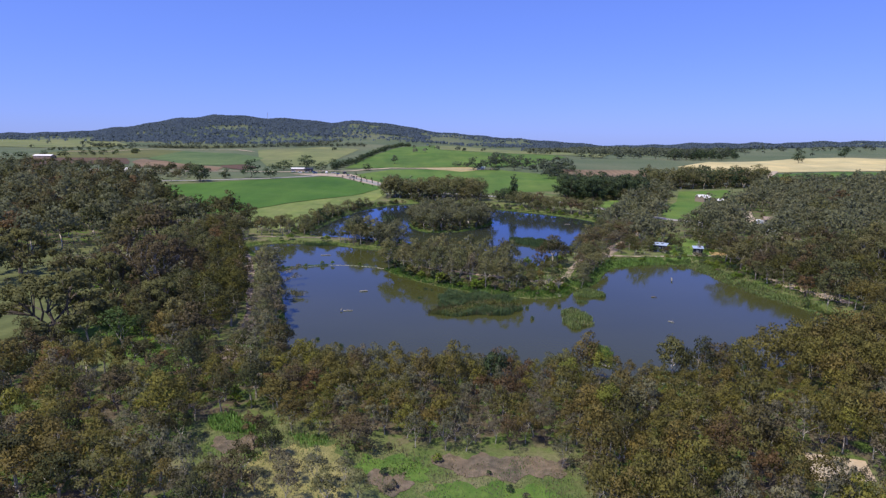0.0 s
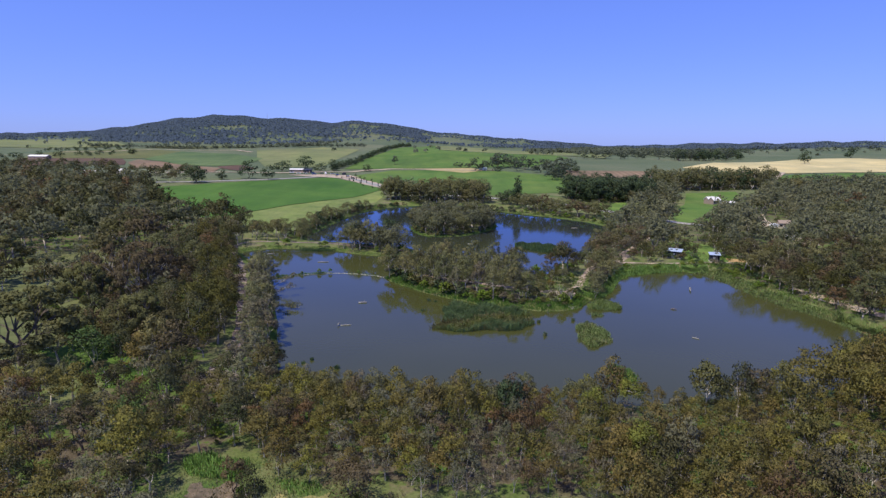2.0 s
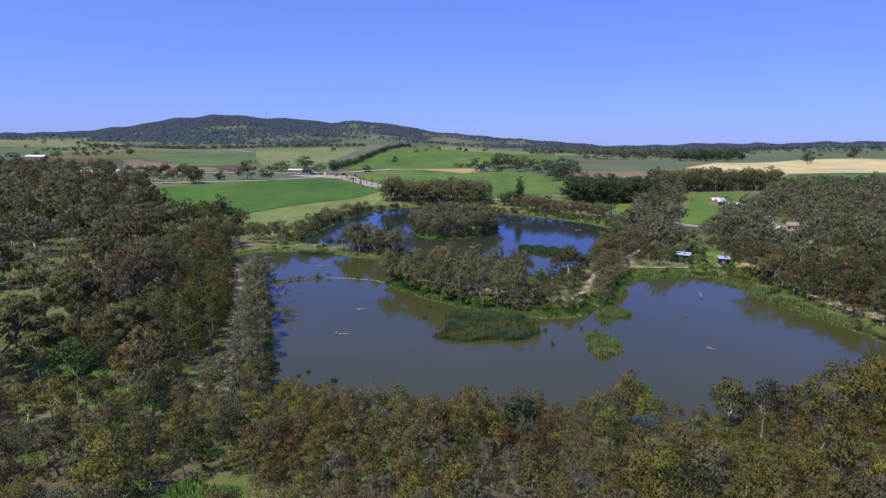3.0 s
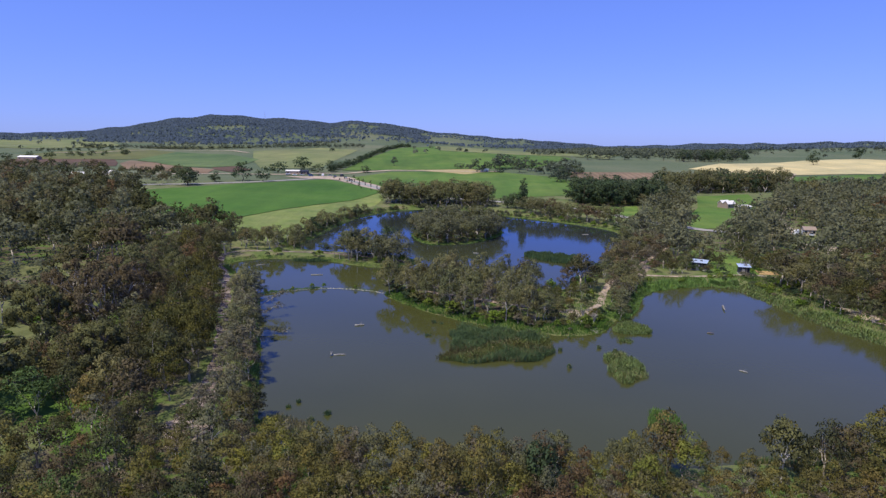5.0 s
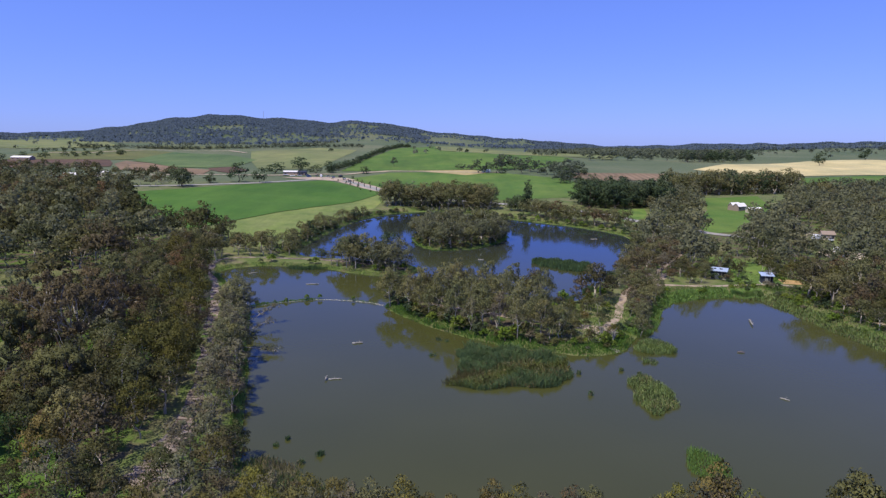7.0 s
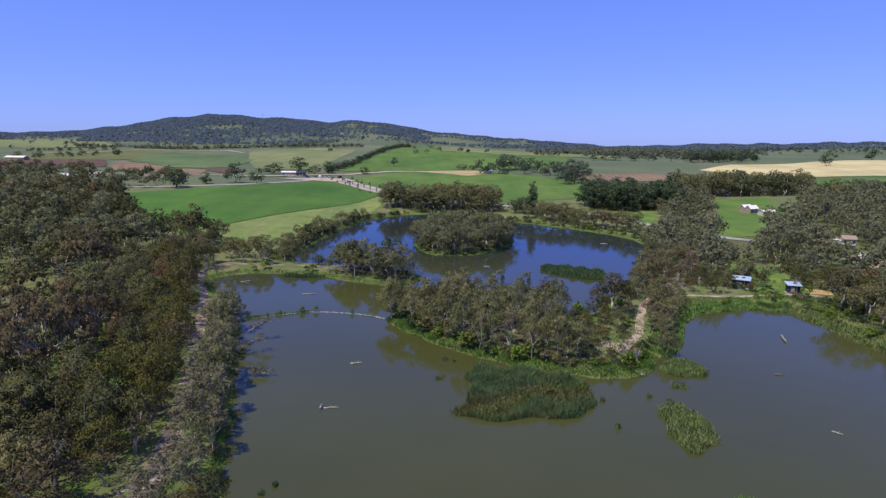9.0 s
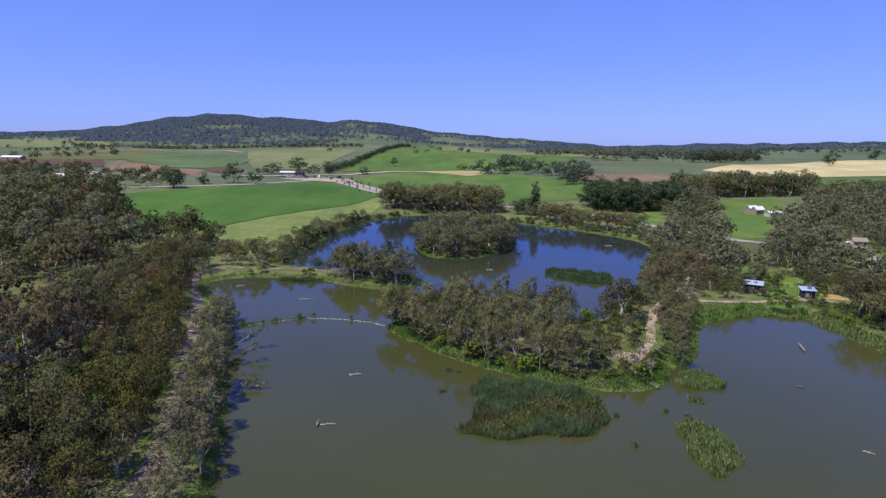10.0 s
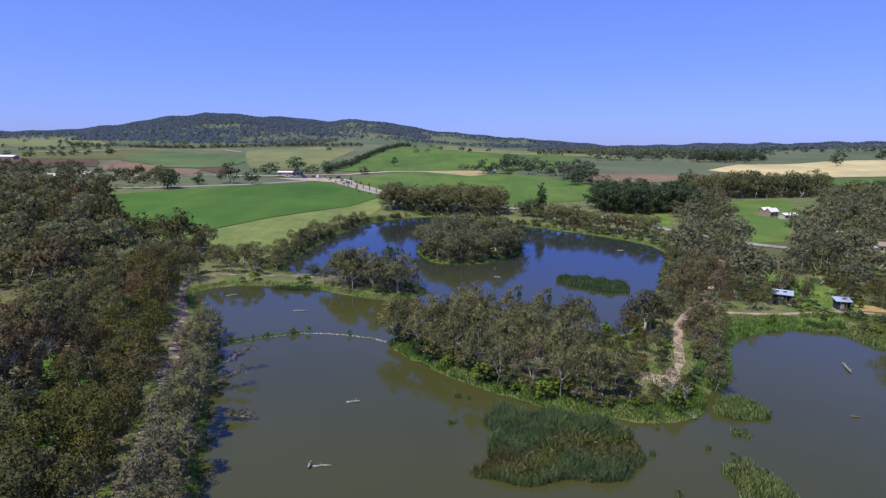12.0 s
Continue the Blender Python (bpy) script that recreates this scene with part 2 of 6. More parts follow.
def water_material():
    n = Nodes("turbid_lake_water", 0.3, 0.0)
    c = n.mix(n.grade(n.noise(0.018, 3, 0.5), 0.35, 0.65), (0.052, 0.055, 0.0155), (0.062, 0.064, 0.019))
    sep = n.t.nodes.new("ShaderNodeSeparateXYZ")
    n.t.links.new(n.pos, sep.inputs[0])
    # back lake base colour darkened to stand in for stronger grazing sky reflection
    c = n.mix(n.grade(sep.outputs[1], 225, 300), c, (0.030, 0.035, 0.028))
    w = n.noise(1.6, 3, 0.55, (1, 0.45, 1, 0.5))
    w2 = n.noise(0.05, 3, 0.5, (1, 0.4, 1))
    n.bump(n.mix(n.grade(w2, 0.35, 0.65, 0.35, 1.0), (0.5, 0.5, 0.5), w), 0.40, 0.05)
    out = n.done(c)
    gloss, fres, mx = n.t.nodes.new("ShaderNodeBsdfGlossy"), n.t.nodes.new("ShaderNodeFresnel"), n.t.nodes.new("ShaderNodeMixShader")
    # gloss tinted blue to deepen the mirrored sky
    gloss.inputs["Color"].default_value = (0.55, 0.72, 0.97, 1)
    gloss.inputs["Roughness"].default_value = 0.045
    fres.inputs["IOR"].default_value = 1.335
    relief = n.b.inputs["Normal"].links[0].from_socket
    n.t.links.new(relief, gloss.inputs["Normal"])
    n.t.links.new(relief, fres.inputs["Normal"])
    n.t.links.new(fres.outputs[0], mx.inputs[0])
    n.t.links.new(n.b.outputs[0], mx.inputs[1])
    n.t.links.new(gloss.outputs[0], mx.inputs[2])
    n.t.links.new(mx.outputs[0], n.t.nodes["Material Output"].inputs[0])
    return out


def plain(name, color, rough=0.6, metal=0.0, spec=0.4, vary=0.12, scale=3.0):
    n = Nodes(name, rough, spec, metal)
    f = n.noise(scale, 5, 0.65)
    lo, hi = tuple(v * (1 - vary) for v in color), tuple(min(1, v * (1 + vary)) for v in color)
    n.bump(f, 0.15, 0.02)
    return n.done(n.ramp(f, (0.3, lo), (0.7, hi)))


M_NAVY = plain("dark_navy_boards", (0.035, 0.04, 0.06), 0.7)
M_ROOF_BLUE = plain("pale_zinc_sheet", (0.46, 0.54, 0.66), 0.4, 0.2)
M_WHITE_ROOF = plain("white_roof_sheet", (0.80, 0.76, 0.70), 0.5)
M_BRICKISH = plain("weathered_brown_wall", (0.30, 0.23, 0.18), 0.85)
M_CREAM = plain("cream_wall", (0.55, 0.48, 0.38), 0.8)
M_DARKGLASS = plain("dark_opening", (0.02, 0.02, 0.025), 0.2)
M_STEEL = plain("galvanised_steel", (0.5, 0.5, 0.5), 0.4, 0.7)
M_STONE = plain("pale_rock", (0.36, 0.34, 0.29), 0.9, vary=0.3)
M_TYRE = plain("black_rubber", (0.02, 0.02, 0.02), 0.8)
M_GLASS = plain("tinted_car_glass", (0.03, 0.035, 0.04), 0.08)
CAR_PAINT = [plain("car_paint_" + n, c, 0.3, 0.0, 0.6, 0.03) for n, c in (("white", (0.8, 0.8, 0.8)), ("silver", (0.5, 0.52, 0.55)), ("blue", (0.05, 0.12, 0.3)), ("dark", (0.05, 0.05, 0.06)))]

# ---- terrain ----
ROWS_Y = (0, 250, 350, 450, 520, 640, 900, 1300)
COLS_U = (-0.75, -0.4, -0.1, 0.15, 0.4, 0.75)
BASE = np.array((
    (1.6, 1.4, 1.2, 1.2, 1.4, 1.8),
    (3.0, 1.8, 0.9, 0.9, 1.5, 3.0),
    (6.0, 4.0, 1.0, 1.0, 2.2, 6.0),
    (9.5, 8.0, 3.5, 4.5, 4.0, 9.0),
    (12.0, 10.5, 6.5, 8.0, 7.0, 12.0),
    (16.0, 13.5, 10.5, 13.0, 12.5, 16.0),
    (23.0, 22.0, 26.0, 25.0, 21.0, 24.0),
    (33.0, 34.0, 38.0, 25.0, 30.0, 36.0)))
RIDGE_U = (-0.9, -0.75, -0.6, -0.5, -0.43, -0.375, -0.32, -0.25, -0.18, -0.135, -0.08, -0.03, 0.0, 0.125, 0.25, 0.5, 0.75, 0.9)
RIDGE_Z = (48, 49, 63, 87, 113, 129, 124, 113, 105, 112, 98, 77, 69, 53, 27, 42, 54, 54)


def land(x, y):
    """Height of the open land, without the lakes."""
    x, y = np.asarray(x, float), np.asarray(y, float)
    u = np.clip(x / np.maximum(y, 330.0), -0.9, 0.9)
    v = np.clip(np.interp(np.clip(y, 0, 1300), ROWS_Y, np.arange(8)), 0, 6.999)
    w = np.clip(np.interp(u, COLS_U, np.arange(6)), 0, 4.999)
    i, j = v.astype(int), w.astype(int)
    a, b = v - i, w - j
    b = b * b * (3 - 2 * b)
    z = (BASE[i, j] * (1 - b) + BASE[i, j + 1] * b) * (1 - a) + (BASE[i + 1, j] * (1 - b) + BASE[i + 1, j + 1] * b) * a
    s = np.clip((y - 1250) / 1050, 0, 1)
    s = s * s * (3 - 2 * s)
    ridge = np.interp(u, RIDGE_U, RIDGE_Z)
    ridge = ridge + 3.0 * np.sin(u * 47 + 0.6) * np.sin(u * 19) + 1.6 * np.sin(u * 113)
    far = np.clip((y - 2350) / 1500, 0, 1)
    ridge = ridge * (1 - far) + np.minimum(ridge, 30) * far
    z = z * (1 - s) + ridge * s
    swell = np.clip((y - 480) / 400, 0, 1)
    return z + swell * (1.6 * np.sin(x / 83 + 1) * np.sin(y / 117) + 1.1 * np.sin(x / 41 + y / 67))


# ---- lakes ----
WATER = ((-30, 112), (-35, 128), (-41, 150), (-47, 167), (-53, 190), (-58, 201), (-66, 215), (-77, 232), (-78, 241), (-71, 247), (-59, 247),
         (-46, 244), (-36, 238), (-27, 233), (-20, 231.5), (-13, 237), (-11, 244), (-16, 252), (-30, 258), (-45, 262), (-57, 265), (-64, 274),
         (-61, 300), (-59, 322), (-55, 354), (-48, 382), (-38, 400), (-28, 411), (-13, 419), (10, 409), (30, 388), (54, 365), (68, 351), (80, 333),
         (84, 318), (81, 300), (72, 283), (64, 262), (55, 241), (46, 225), (38, 207), (31, 202), (22, 207), (10, 212), (-4, 213), (-14, 209),
         (-20, 197))
SHORE_SOUTH = ((-14, 187), (-7.4, 179), (0, 172), (5, 167.5), (10, 164.3), (20, 160.8), (27, 159), (34, 161.5), (39, 170), (46, 180.5), (52, 195),
               (58, 203), (68, 208), (80, 210.5), (88, 208), (90, 195), (91, 178), (93, 165), (97, 154), (99, 140), (92, 124), (75, 114), (59, 108),
               (42, 104.5), (20, 103.5), (0, 103.5), (-12, 104), (-22, 108))
WATER = WATER + SHORE_SOUTH
ISLAND = ((-14, 290), (-7, 280), (7, 282), (19, 296), (27, 315), (26, 332), (14, 345), (0, 345), (-12, 335), (-18, 312))


def away(poly, x, y):
    """Distance to a closed outline, positive inside it."""
    x, y = np.asarray(x, float), np.asarray(y, float)
    best, inn = np.full(x.shape, 1e9), np.zeros(x.shape, bool)
    for (ax, ay), (bx, by) in zip(poly, poly[1:] + poly[:1]):
        dx, dy = bx - ax, by - ay
        k = np.clip(((x - ax) * dx + (y - ay) * dy) / (dx * dx + dy * dy), 0, 1)
        best = np.minimum(best, np.hypot(x - ax - k * dx, y - ay - k * dy))
        if ay != by:
            inn ^= ((ay > y) != (by > y)) & (x < (bx - ax) * (y - ay) / (by - ay) + ax)
    return np.where(inn, best, -best)


def smooth(poly, rounds=2):
    """The outline with its corners cut."""
    for _ in range(rounds):
        out = []
        for (ax, ay), (bx, by) in zip(poly, poly[1:] + poly[:1]):
            out += [(ax * 0.75 + bx * 0.25, ay * 0.75 + by * 0.25), (ax * 0.25 + bx * 0.75, ay * 0.25 + by * 0.75)]
        poly = tuple(out)
    return poly


def ragged(poly, size=0.9, step=0.6):
    """The outline with an uneven, lobed edge."""
    out = []
    for (ax, ay), (bx, by) in zip(poly, poly[1:] + poly[:1]):
        l = math.hypot(bx - ax, by - ay)
        for i in range(max(1, int(l / step))):
            k = i * step / l
            x, y = ax + (bx - ax) * k, ay + (by - ay) * k
            o = size * (0.6 * math.sin(x * 1.1 + 1.7 * math.sin(y * 0.8)) + 0.5 * math.sin(y * 2.3 + x * 1.7) + 0.3 * math.sin(x * 4.1 - y * 3.3))
            out.append((x - (by - ay) / l * o, y + (bx - ax) / l * o))
    return tuple(out)


WATER_S, ISLAND_S = smooth(WATER), smooth(ISLAND)


def ripple(x, y):
    return 0.7 * np.sin(x / 2.3 + np.sin(y / 3.1)) + 0.6 * np.sin(y / 1.9 + 1.7 * np.sin(x / 4.3))


def depth(x, y):
    """Distance into the water; negative on land."""
    return np.minimum(away(WATER_S, x, y), -away(ISLAND_S, x, y)) + 0.35 * ripple(x, y)


def ground_z(x, y):
    x, y = np.asarray(x, float), np.asarray(y, float)
    near = (np.abs(x) < 160) & (y > 70) & (y < 470)
    d = np.full(x.shape, -9999.0)
    d[near] = depth(x[near], y[near])
    z = land(x, y) + 0.12 * ripple(x / 3, y / 3)
    bank = 0.12 + 0.22 * np.maximum(-d, 0)
    return np.where(d > 0, -np.minimum(1.6, 0.35 * d) - 0.05, np.minimum(z, bank)), d


def height(x, y):
    return float(ground_z(np.array([x]), np.array([y]))[0][0])


def part(name, verts, faces, material, parent=None, label="", smooth_faces=False):
    """One mesh object, a part of parent."""
    me = bpy.data.meshes.new(name)
    me.from_pydata([tuple(v) for v in verts] if not isinstance(verts, np.ndarray) else verts.tolist(), [], faces if isinstance(faces, list) else faces.tolist())
    me.materials.append(material)
    if smooth_faces:
        me.polygons.foreach_set("use_smooth", [True] * len(me.polygons))
    me.update()
    ob = new(name, me)
    ob.parent = parent
    if label:
        ob["label"] = label
    return ob


def part_bm(name, bm, material, parent=None, label=""):
    me = bpy.data.meshes.new(name)
    bmesh.ops.recalc_face_normals(bm, faces=bm.faces)
    bm.to_mesh(me)
    bm.free()
    me.materials.append(material)
    ob = new(name, me)
    ob.parent = parent
    if label:
        ob["label"] = label
    return ob


def base(name, m, label, category, group="", kind=""):
    ob = new(name)
    ob.empty_display_size = 0.3
    ob.matrix_basis = m
    return tagged(ob, label, category, group, kind)


def spread(lo, hi, step, end, grow):
    mid = list(np.arange(lo, hi, step))
    out, s = [mid[-1]], step
    while out[-1] < end:
        s *= grow
        out.append(out[-1] + s)
    return mid + out[1:]


FORESTS = {}


def make_ground():
    right = spread(1.0, 130, 2.0, 4500, 1.085)
    xs = np.array([-v for v in reversed(right)] + right)
    ys = np.concatenate([np.linspace(-900, 0, 12), np.arange(8, 66, 6), np.array(spread(66, 432, 2.0, 4600, 1.037))])
    gx, gy = np.meshgrid(xs, ys)
    z, d = ground_z(gx, gy)
    n, m = len(xs), len(ys)
    idx = np.arange(n * m).reshape(m, n)
    faces = np.stack([idx[:-1, :-1], idx[:-1, 1:], idx[1:, 1:], idx[1:, :-1]], -1).reshape(-1, 4)
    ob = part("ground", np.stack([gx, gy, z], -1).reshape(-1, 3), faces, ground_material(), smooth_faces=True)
    litter = np.zeros(gx.shape)
    for poly in FORESTS.values():
        litter = np.maximum(litter, np.clip(away(poly, gx, gy) / 5 + 0.3, 0, 1))
    for cx, cy, rx, ry in CLEARINGS:
        litter *= np.clip(((gx - cx) / rx) ** 2 + ((gy - cy) / ry) ** 2 - 0.6, 0, 1)
    a = ob.data.attributes.new("litter", "FLOAT", "POINT")
    a.data.foreach_set("value", litter.ravel())
    b = ob.data.attributes.new("bank", "FLOAT", "POINT")
    b.data.foreach_set("value", np.clip(1 - np.abs(d + 1) / 3.5, 0, 1).ravel())
    tagged(ob, "grassy rolling farmland with leaf litter under trees", "ground", kind="structure")


def drape(name, poly, material, lift, step, label, category):
    """A sheet over the land inside an outline."""
    bm = bmesh.new()
    bm.faces.new([bm.verts.new((x, y, 0)) for x, y in poly])
    bmesh.ops.triangulate(bm, faces=bm.faces)
    xs, ys = [p[0] for p in poly], [p[1] for p in poly]
    for axis, lo, hi in ((0, min(xs), max(xs)), (1, min(ys), max(ys))):
        v = lo + step
        while v < hi:
            co = (v, 0, 0) if axis == 0 else (0, v, 0)
            bmesh.ops.bisect_plane(bm, geom=bm.verts[:] + bm.edges[:] + bm.faces[:], plane_co=co, plane_no=(1, 0, 0) if axis == 0 else (0, 1, 0))
            v += step
    x, y = np.array([v.co.x for v in bm.verts]), np.array([v.co.y for v in bm.verts])
    z = ground_z(x, y)[0] + lift
    for v, h in zip(bm.verts, z):
        v.co.z = h
    for f in bm.faces:
        if f.normal.z < 0:
            f.normal_flip()
    me = bpy.data.meshes.new(name)
    bm.to_mesh(me)
    bm.free()
    me.materials.append(material)
    return tagged(new(name, me), label, category, kind="structure")


def ribbon(name, line, widths, material, lift, label, category, wobble=0.3):
    """A path or road laid over the land along a line."""
    pts = []
    for (ax, ay), (bx, by) in zip(line, line[1:]):
        k = max(2, int(math.hypot(bx - ax, by - ay) / 2.0))
        pts += [(ax + (bx - ax) * i / k, ay + (by - ay) * i / k) for i in range(k)]
    pts.append(line[-1])
    p = np.array(pts, float)
    for _ in range(6):
        p[1:-1] = (p[:-2] + 2 * p[1:-1] + p[2:]) / 4
    t = np.gradient(p, axis=0)
    t /= np.linalg.norm(t, axis=1)[:, None]
    nrm = np.stack([-t[:, 1], t[:, 0]], 1)
    s = np.arange(len(p))
    w = np.interp(s, np.linspace(0, len(p) - 1, len(widths)), widths) / 2
    cols = []
    for k in (-1.0, -0.5, 0.0, 0.5, 1.0):
        ww = w * k + (abs(k) == 1.0) * np.sign(k) * wobble * np.sin(s * 1.3 + k * 2) * np.sin(s * 0.37)
        cols.append(p + nrm * ww[:, None])
    g = np.stack(cols, 1)
    z = ground_z(g[..., 0], g[..., 1])[0] + lift
    idx = np.arange(len(p) * 5).reshape(-1, 5)
    faces = np.stack([idx[:-1, 1:], idx[:-1, :-1], idx[1:, :-1], idx[1:, 1:]], -1).reshape(-1, 4)
    ob = part(name, np.concatenate([g, z[..., None]], -1).reshape(-1, 3), faces, material)
    return tagged(ob, label, category, kind="structure")


# where the trees stand
FORESTS = {
    "front_belt": ((-27, 85.5), (-20, 81.5), (-13, 78.5), (-3, 75.5), (8, 75), (18, 74.5), (24, 82), (24, 103), (0, 102.5), (-12, 103), (-22, 106), (-27, 106)),
    "front_right": ((19, 46), (45, 46), (110, 80), (135, 118), (128, 150), (103, 150), (101, 138), (93, 122), (75, 112), (59, 106), (42, 102.5), (23, 102), (21, 84), (17, 76)),
    "front_left": ((-24, 46), (-60, 46), (-95, 70), (-110, 112), (-44, 112), (-32, 110), (-27, 104), (-28, 84), (-22, 74)),
    "west_near": ((-44, 112), (-80, 112), (-90, 170), (-110, 240), (-95, 300), (-88, 262), (-82, 245), (-74, 216), (-62, 192), (-60, 176), (-49, 146)),
    "west_deep": ((-80, 112), (-110, 112), (-160, 190), (-350, 450), (-330, 470), (-215, 442), (-150, 330), (-118, 300), (-96, 296), (-110, 240), (-90, 170)),
    "peninsula": ((-18.5, 196), (-12, 187.5), (-5, 180), (2, 173.5), (10, 168), (20, 164.5), (30, 164), (35, 167), (39, 178), (43, 190), (36, 201), (30, 200), (21, 205), (9, 210), (-4, 211), (-14, 206)),
    "spit": ((-44, 246), (-39, 242), (-28, 238), (-19, 235), (-15, 240), (-16, 247), (-30, 254), (-40, 257)),
    "island": tuple((5 + (x - 5) * 0.97, 313 + (y - 313) * 0.97) for x, y in ISLAND),
    "far_shore": ((-42, 424), (-14, 424), (12, 414), (25, 407), (29, 416), (21, 434), (-5, 444), (-42, 446)),
    "far_shore_east": ((42, 386), (58, 368), (72, 354), (86, 336), (92, 340), (84, 358), (66, 376), (48, 392)),
    "dark_grove": ((84, 420), (104, 414), (138, 424), (150, 450), (120, 462), (90, 452)),
    "east_wood": ((62, 234), (74, 232), (90, 246), (130, 232), (190, 240), (320, 400), (330, 450), (270, 470), (212, 410), (165, 352), (128, 330), (118, 352), (102, 345), (90, 318), (84, 290), (72, 264)),
    "east_shore": ((100, 150), (135, 150), (190, 236), (130, 226), (108, 214), (97, 206), (96, 180)),
    "east_band": ((172, 490), (210, 492), (268, 500), (280, 520), (230, 528), (170, 520)),
    "neck": ((46, 194), (50, 198), (58, 216), (74, 240), (84, 262), (78, 270), (68, 258), (58, 240), (49, 222)),
}
# open places in the woods: centre and half widths
CLEARINGS = [(-29, 80, 6.5, 5.5), (-41, 118, 2.2, 4.5), (-62, 107, 5.5, 7), (-30, 71, 6.5, 5.0), (-68, 140, 4.5, 8.5), (-79, 172, 6, 8), (-64, 151, 3.5, 4), (100, 250, 6.5, 13), (158, 380, 10, 24), (174, 408, 12, 18), (-97, 138, 20, 23), (-90, 113, 17, 11), (-126, 196, 24, 30), (50, 70, 6, 5), (150, 268, 9, 14), (165, 318, 9, 18),
             (186, 262, 12, 10), (188, 430, 17, 20), (200, 462, 15, 16), (165, 396, 14, 16), (88, 228.5, 8, 5), (80, 220, 6, 5.5), (97, 227, 6, 7), (32.5, 180, 11.5, 26), (96, 262, 7, 8), (115, 256, 8, 7), (108, 284, 6, 9), (150, 252, 9, 26), (161, 300, 10, 24), (120, 236, 5, 9), (-150, 300, 14, 18), (-175, 380, 16, 16)]
# open ground with no tall trees: the paddock of the farmhouse, the gravel yards
OPEN_GROUND = [((100, 274), (113, 268), (140, 318), (181, 392), (222, 486), (190, 486), (150, 402), (118, 326)), ((140, 250), (158, 250), (172, 300), (184, 352), (174, 354), (150, 290))]
make_ground()

wx, wy = (-100, 115), (90, 432)
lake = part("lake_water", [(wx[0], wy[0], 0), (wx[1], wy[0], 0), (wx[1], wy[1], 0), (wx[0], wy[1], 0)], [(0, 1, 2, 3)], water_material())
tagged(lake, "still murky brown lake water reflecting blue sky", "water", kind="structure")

# fields and tracks
drape("field_crop", ((-215, 448), (-184, 478), (-153, 516), (-129, 548), (-106, 575), (-48, 492), (-63, 438), (-93, 386), (-105, 354), (-110, 334), (-118, 312), (-150, 340)), F_CROP, 0.3, 12, "bright green crop field, evenly sown", "field")
drape("field_meadow", ((-110, 334), (-105, 354), (-93, 386), (-63, 438), (-48, 490), (-44, 446), (-46, 412), (-52, 398), (-60, 366), (-66, 336), (-68, 300), (-76, 276), (-92, 286), (-100, 304)), F_GRASS, 0.06, 9, "pale rough meadow beside the lake", "field")
drape("field_pasture", ((-91, 592), (-57, 662), (-17, 668), (63, 658), (108, 604), (120, 550), (112, 500), (90, 470), (42, 452), (0, 456), (-36, 480), (-46, 510), (-66, 552)), F_GREEN, 0.2, 14, "green pasture behind the lake trees", "field")
drape("field_hillside", ((-108, 664), (-100, 850), (-86, 1000), (-60, 1215), (-20, 1330), (100, 1400), (176, 866), (103, 700), (31, 698), (-52, 680)), F_GREEN, 0.35, 22, "green hillside pasture", "field")
drape("field_hilltop", ((0, 1010), (-20, 1335), (100, 1420), (190, 1300), (300, 1080), (230, 880), (150, 930)), F_LIGHT, 0.6, 24, "pale green hilltop pasture", "field")
drape("field_stubble", ((-34, 682), (0, 692), (31, 694), (44, 664), (20, 640), (4, 656)), F_DRY, 0.3, 10, "strip of dry golden grass", "field")
drape("field_rows", ((-378, 784), (-416, 974), (-370, 950), (-312, 921), (-239, 814), (-229, 700), (-248, 671), (-284, 674), (-330, 726), (-368, 756)), F_VINE, 0.5, 18, "green crop in long rows", "field")
drape("field_olive", ((-586, 959), (-533, 940), (-528, 1049), (-416, 974), (-378, 784), (-396, 766), (-520, 762), (-580, 860)), F_OLIVE, 0.35, 20, "olive green pasture with faint furrows", "field")
drape("field_upper_west", ((-860, 1095), (-598, 1078), (-620, 1200), (-868, 1542), (-1150, 1580)), F_LIGHT, 0.8, 40, "pale yellow green hill pasture", "field")
drape("field_upper_strip", ((-546, 1250), (-556, 1130), (-430, 1102), (-330, 1110), (-400, 1190)), F_OLIVE, 0.8, 30, "narrow green field between tree belts", "field")
drape("field_gold", ((-305, 1002), (-225, 1132), (-144, 1046), (-137, 842), (-135, 686), (-197, 676), (-243, 800)), F_LIGHT, 0.4, 22, "pale yellow green pasture", "field")
drape("field_earth", ((-374, 752), (-330, 724), (-283, 671), (-234, 644), (-221, 590), (-314, 624), (-362, 704)), F_SOIL, 0.45, 14, "ploughed reddish brown field", "field")
drape("field_earth_strip", ((-229, 697), (-246, 668), (-236, 646), (-206, 612), (-198, 650)), F_DARKSOIL, 0.45, 12, "strip of brown ploughed earth", "field")
drape("field_earth_west", ((-520, 756), (-398, 762), (-368, 712), (-344, 662), (-424, 634), (-480, 680)), F_DARKSOIL, 0.45, 14, "dark brown ploughed field", "field")
drape("field_earth_east", ((130, 656), (222, 654), (198, 590), (134, 586), (119, 606)), F_SOIL, 0.35, 14, "ploughed brown field beside pasture", "field")
drape("field_hay", ((283, 732), (361, 822), (495, 866), (565, 868), (640, 846), (480, 632), (421, 630), (353, 632), (303, 652)), F_STUBBLE, 0.4, 18, "cut hay field in pale yellow rows", "field")
drape("field_dark_green", ((334, 612), (420, 622), (470, 600), (390, 484), (266, 496), (275, 534)), F_GREEN, 0.3, 14, "green field below the hay field", "field")
drape("field_house_paddock", ((187, 476), (229, 484), (205, 416), (168, 370), (140, 326), (122, 322), (128, 352), (160, 410)), F_GREEN, 0.12, 9, "green paddock round the farmhouse", "field")
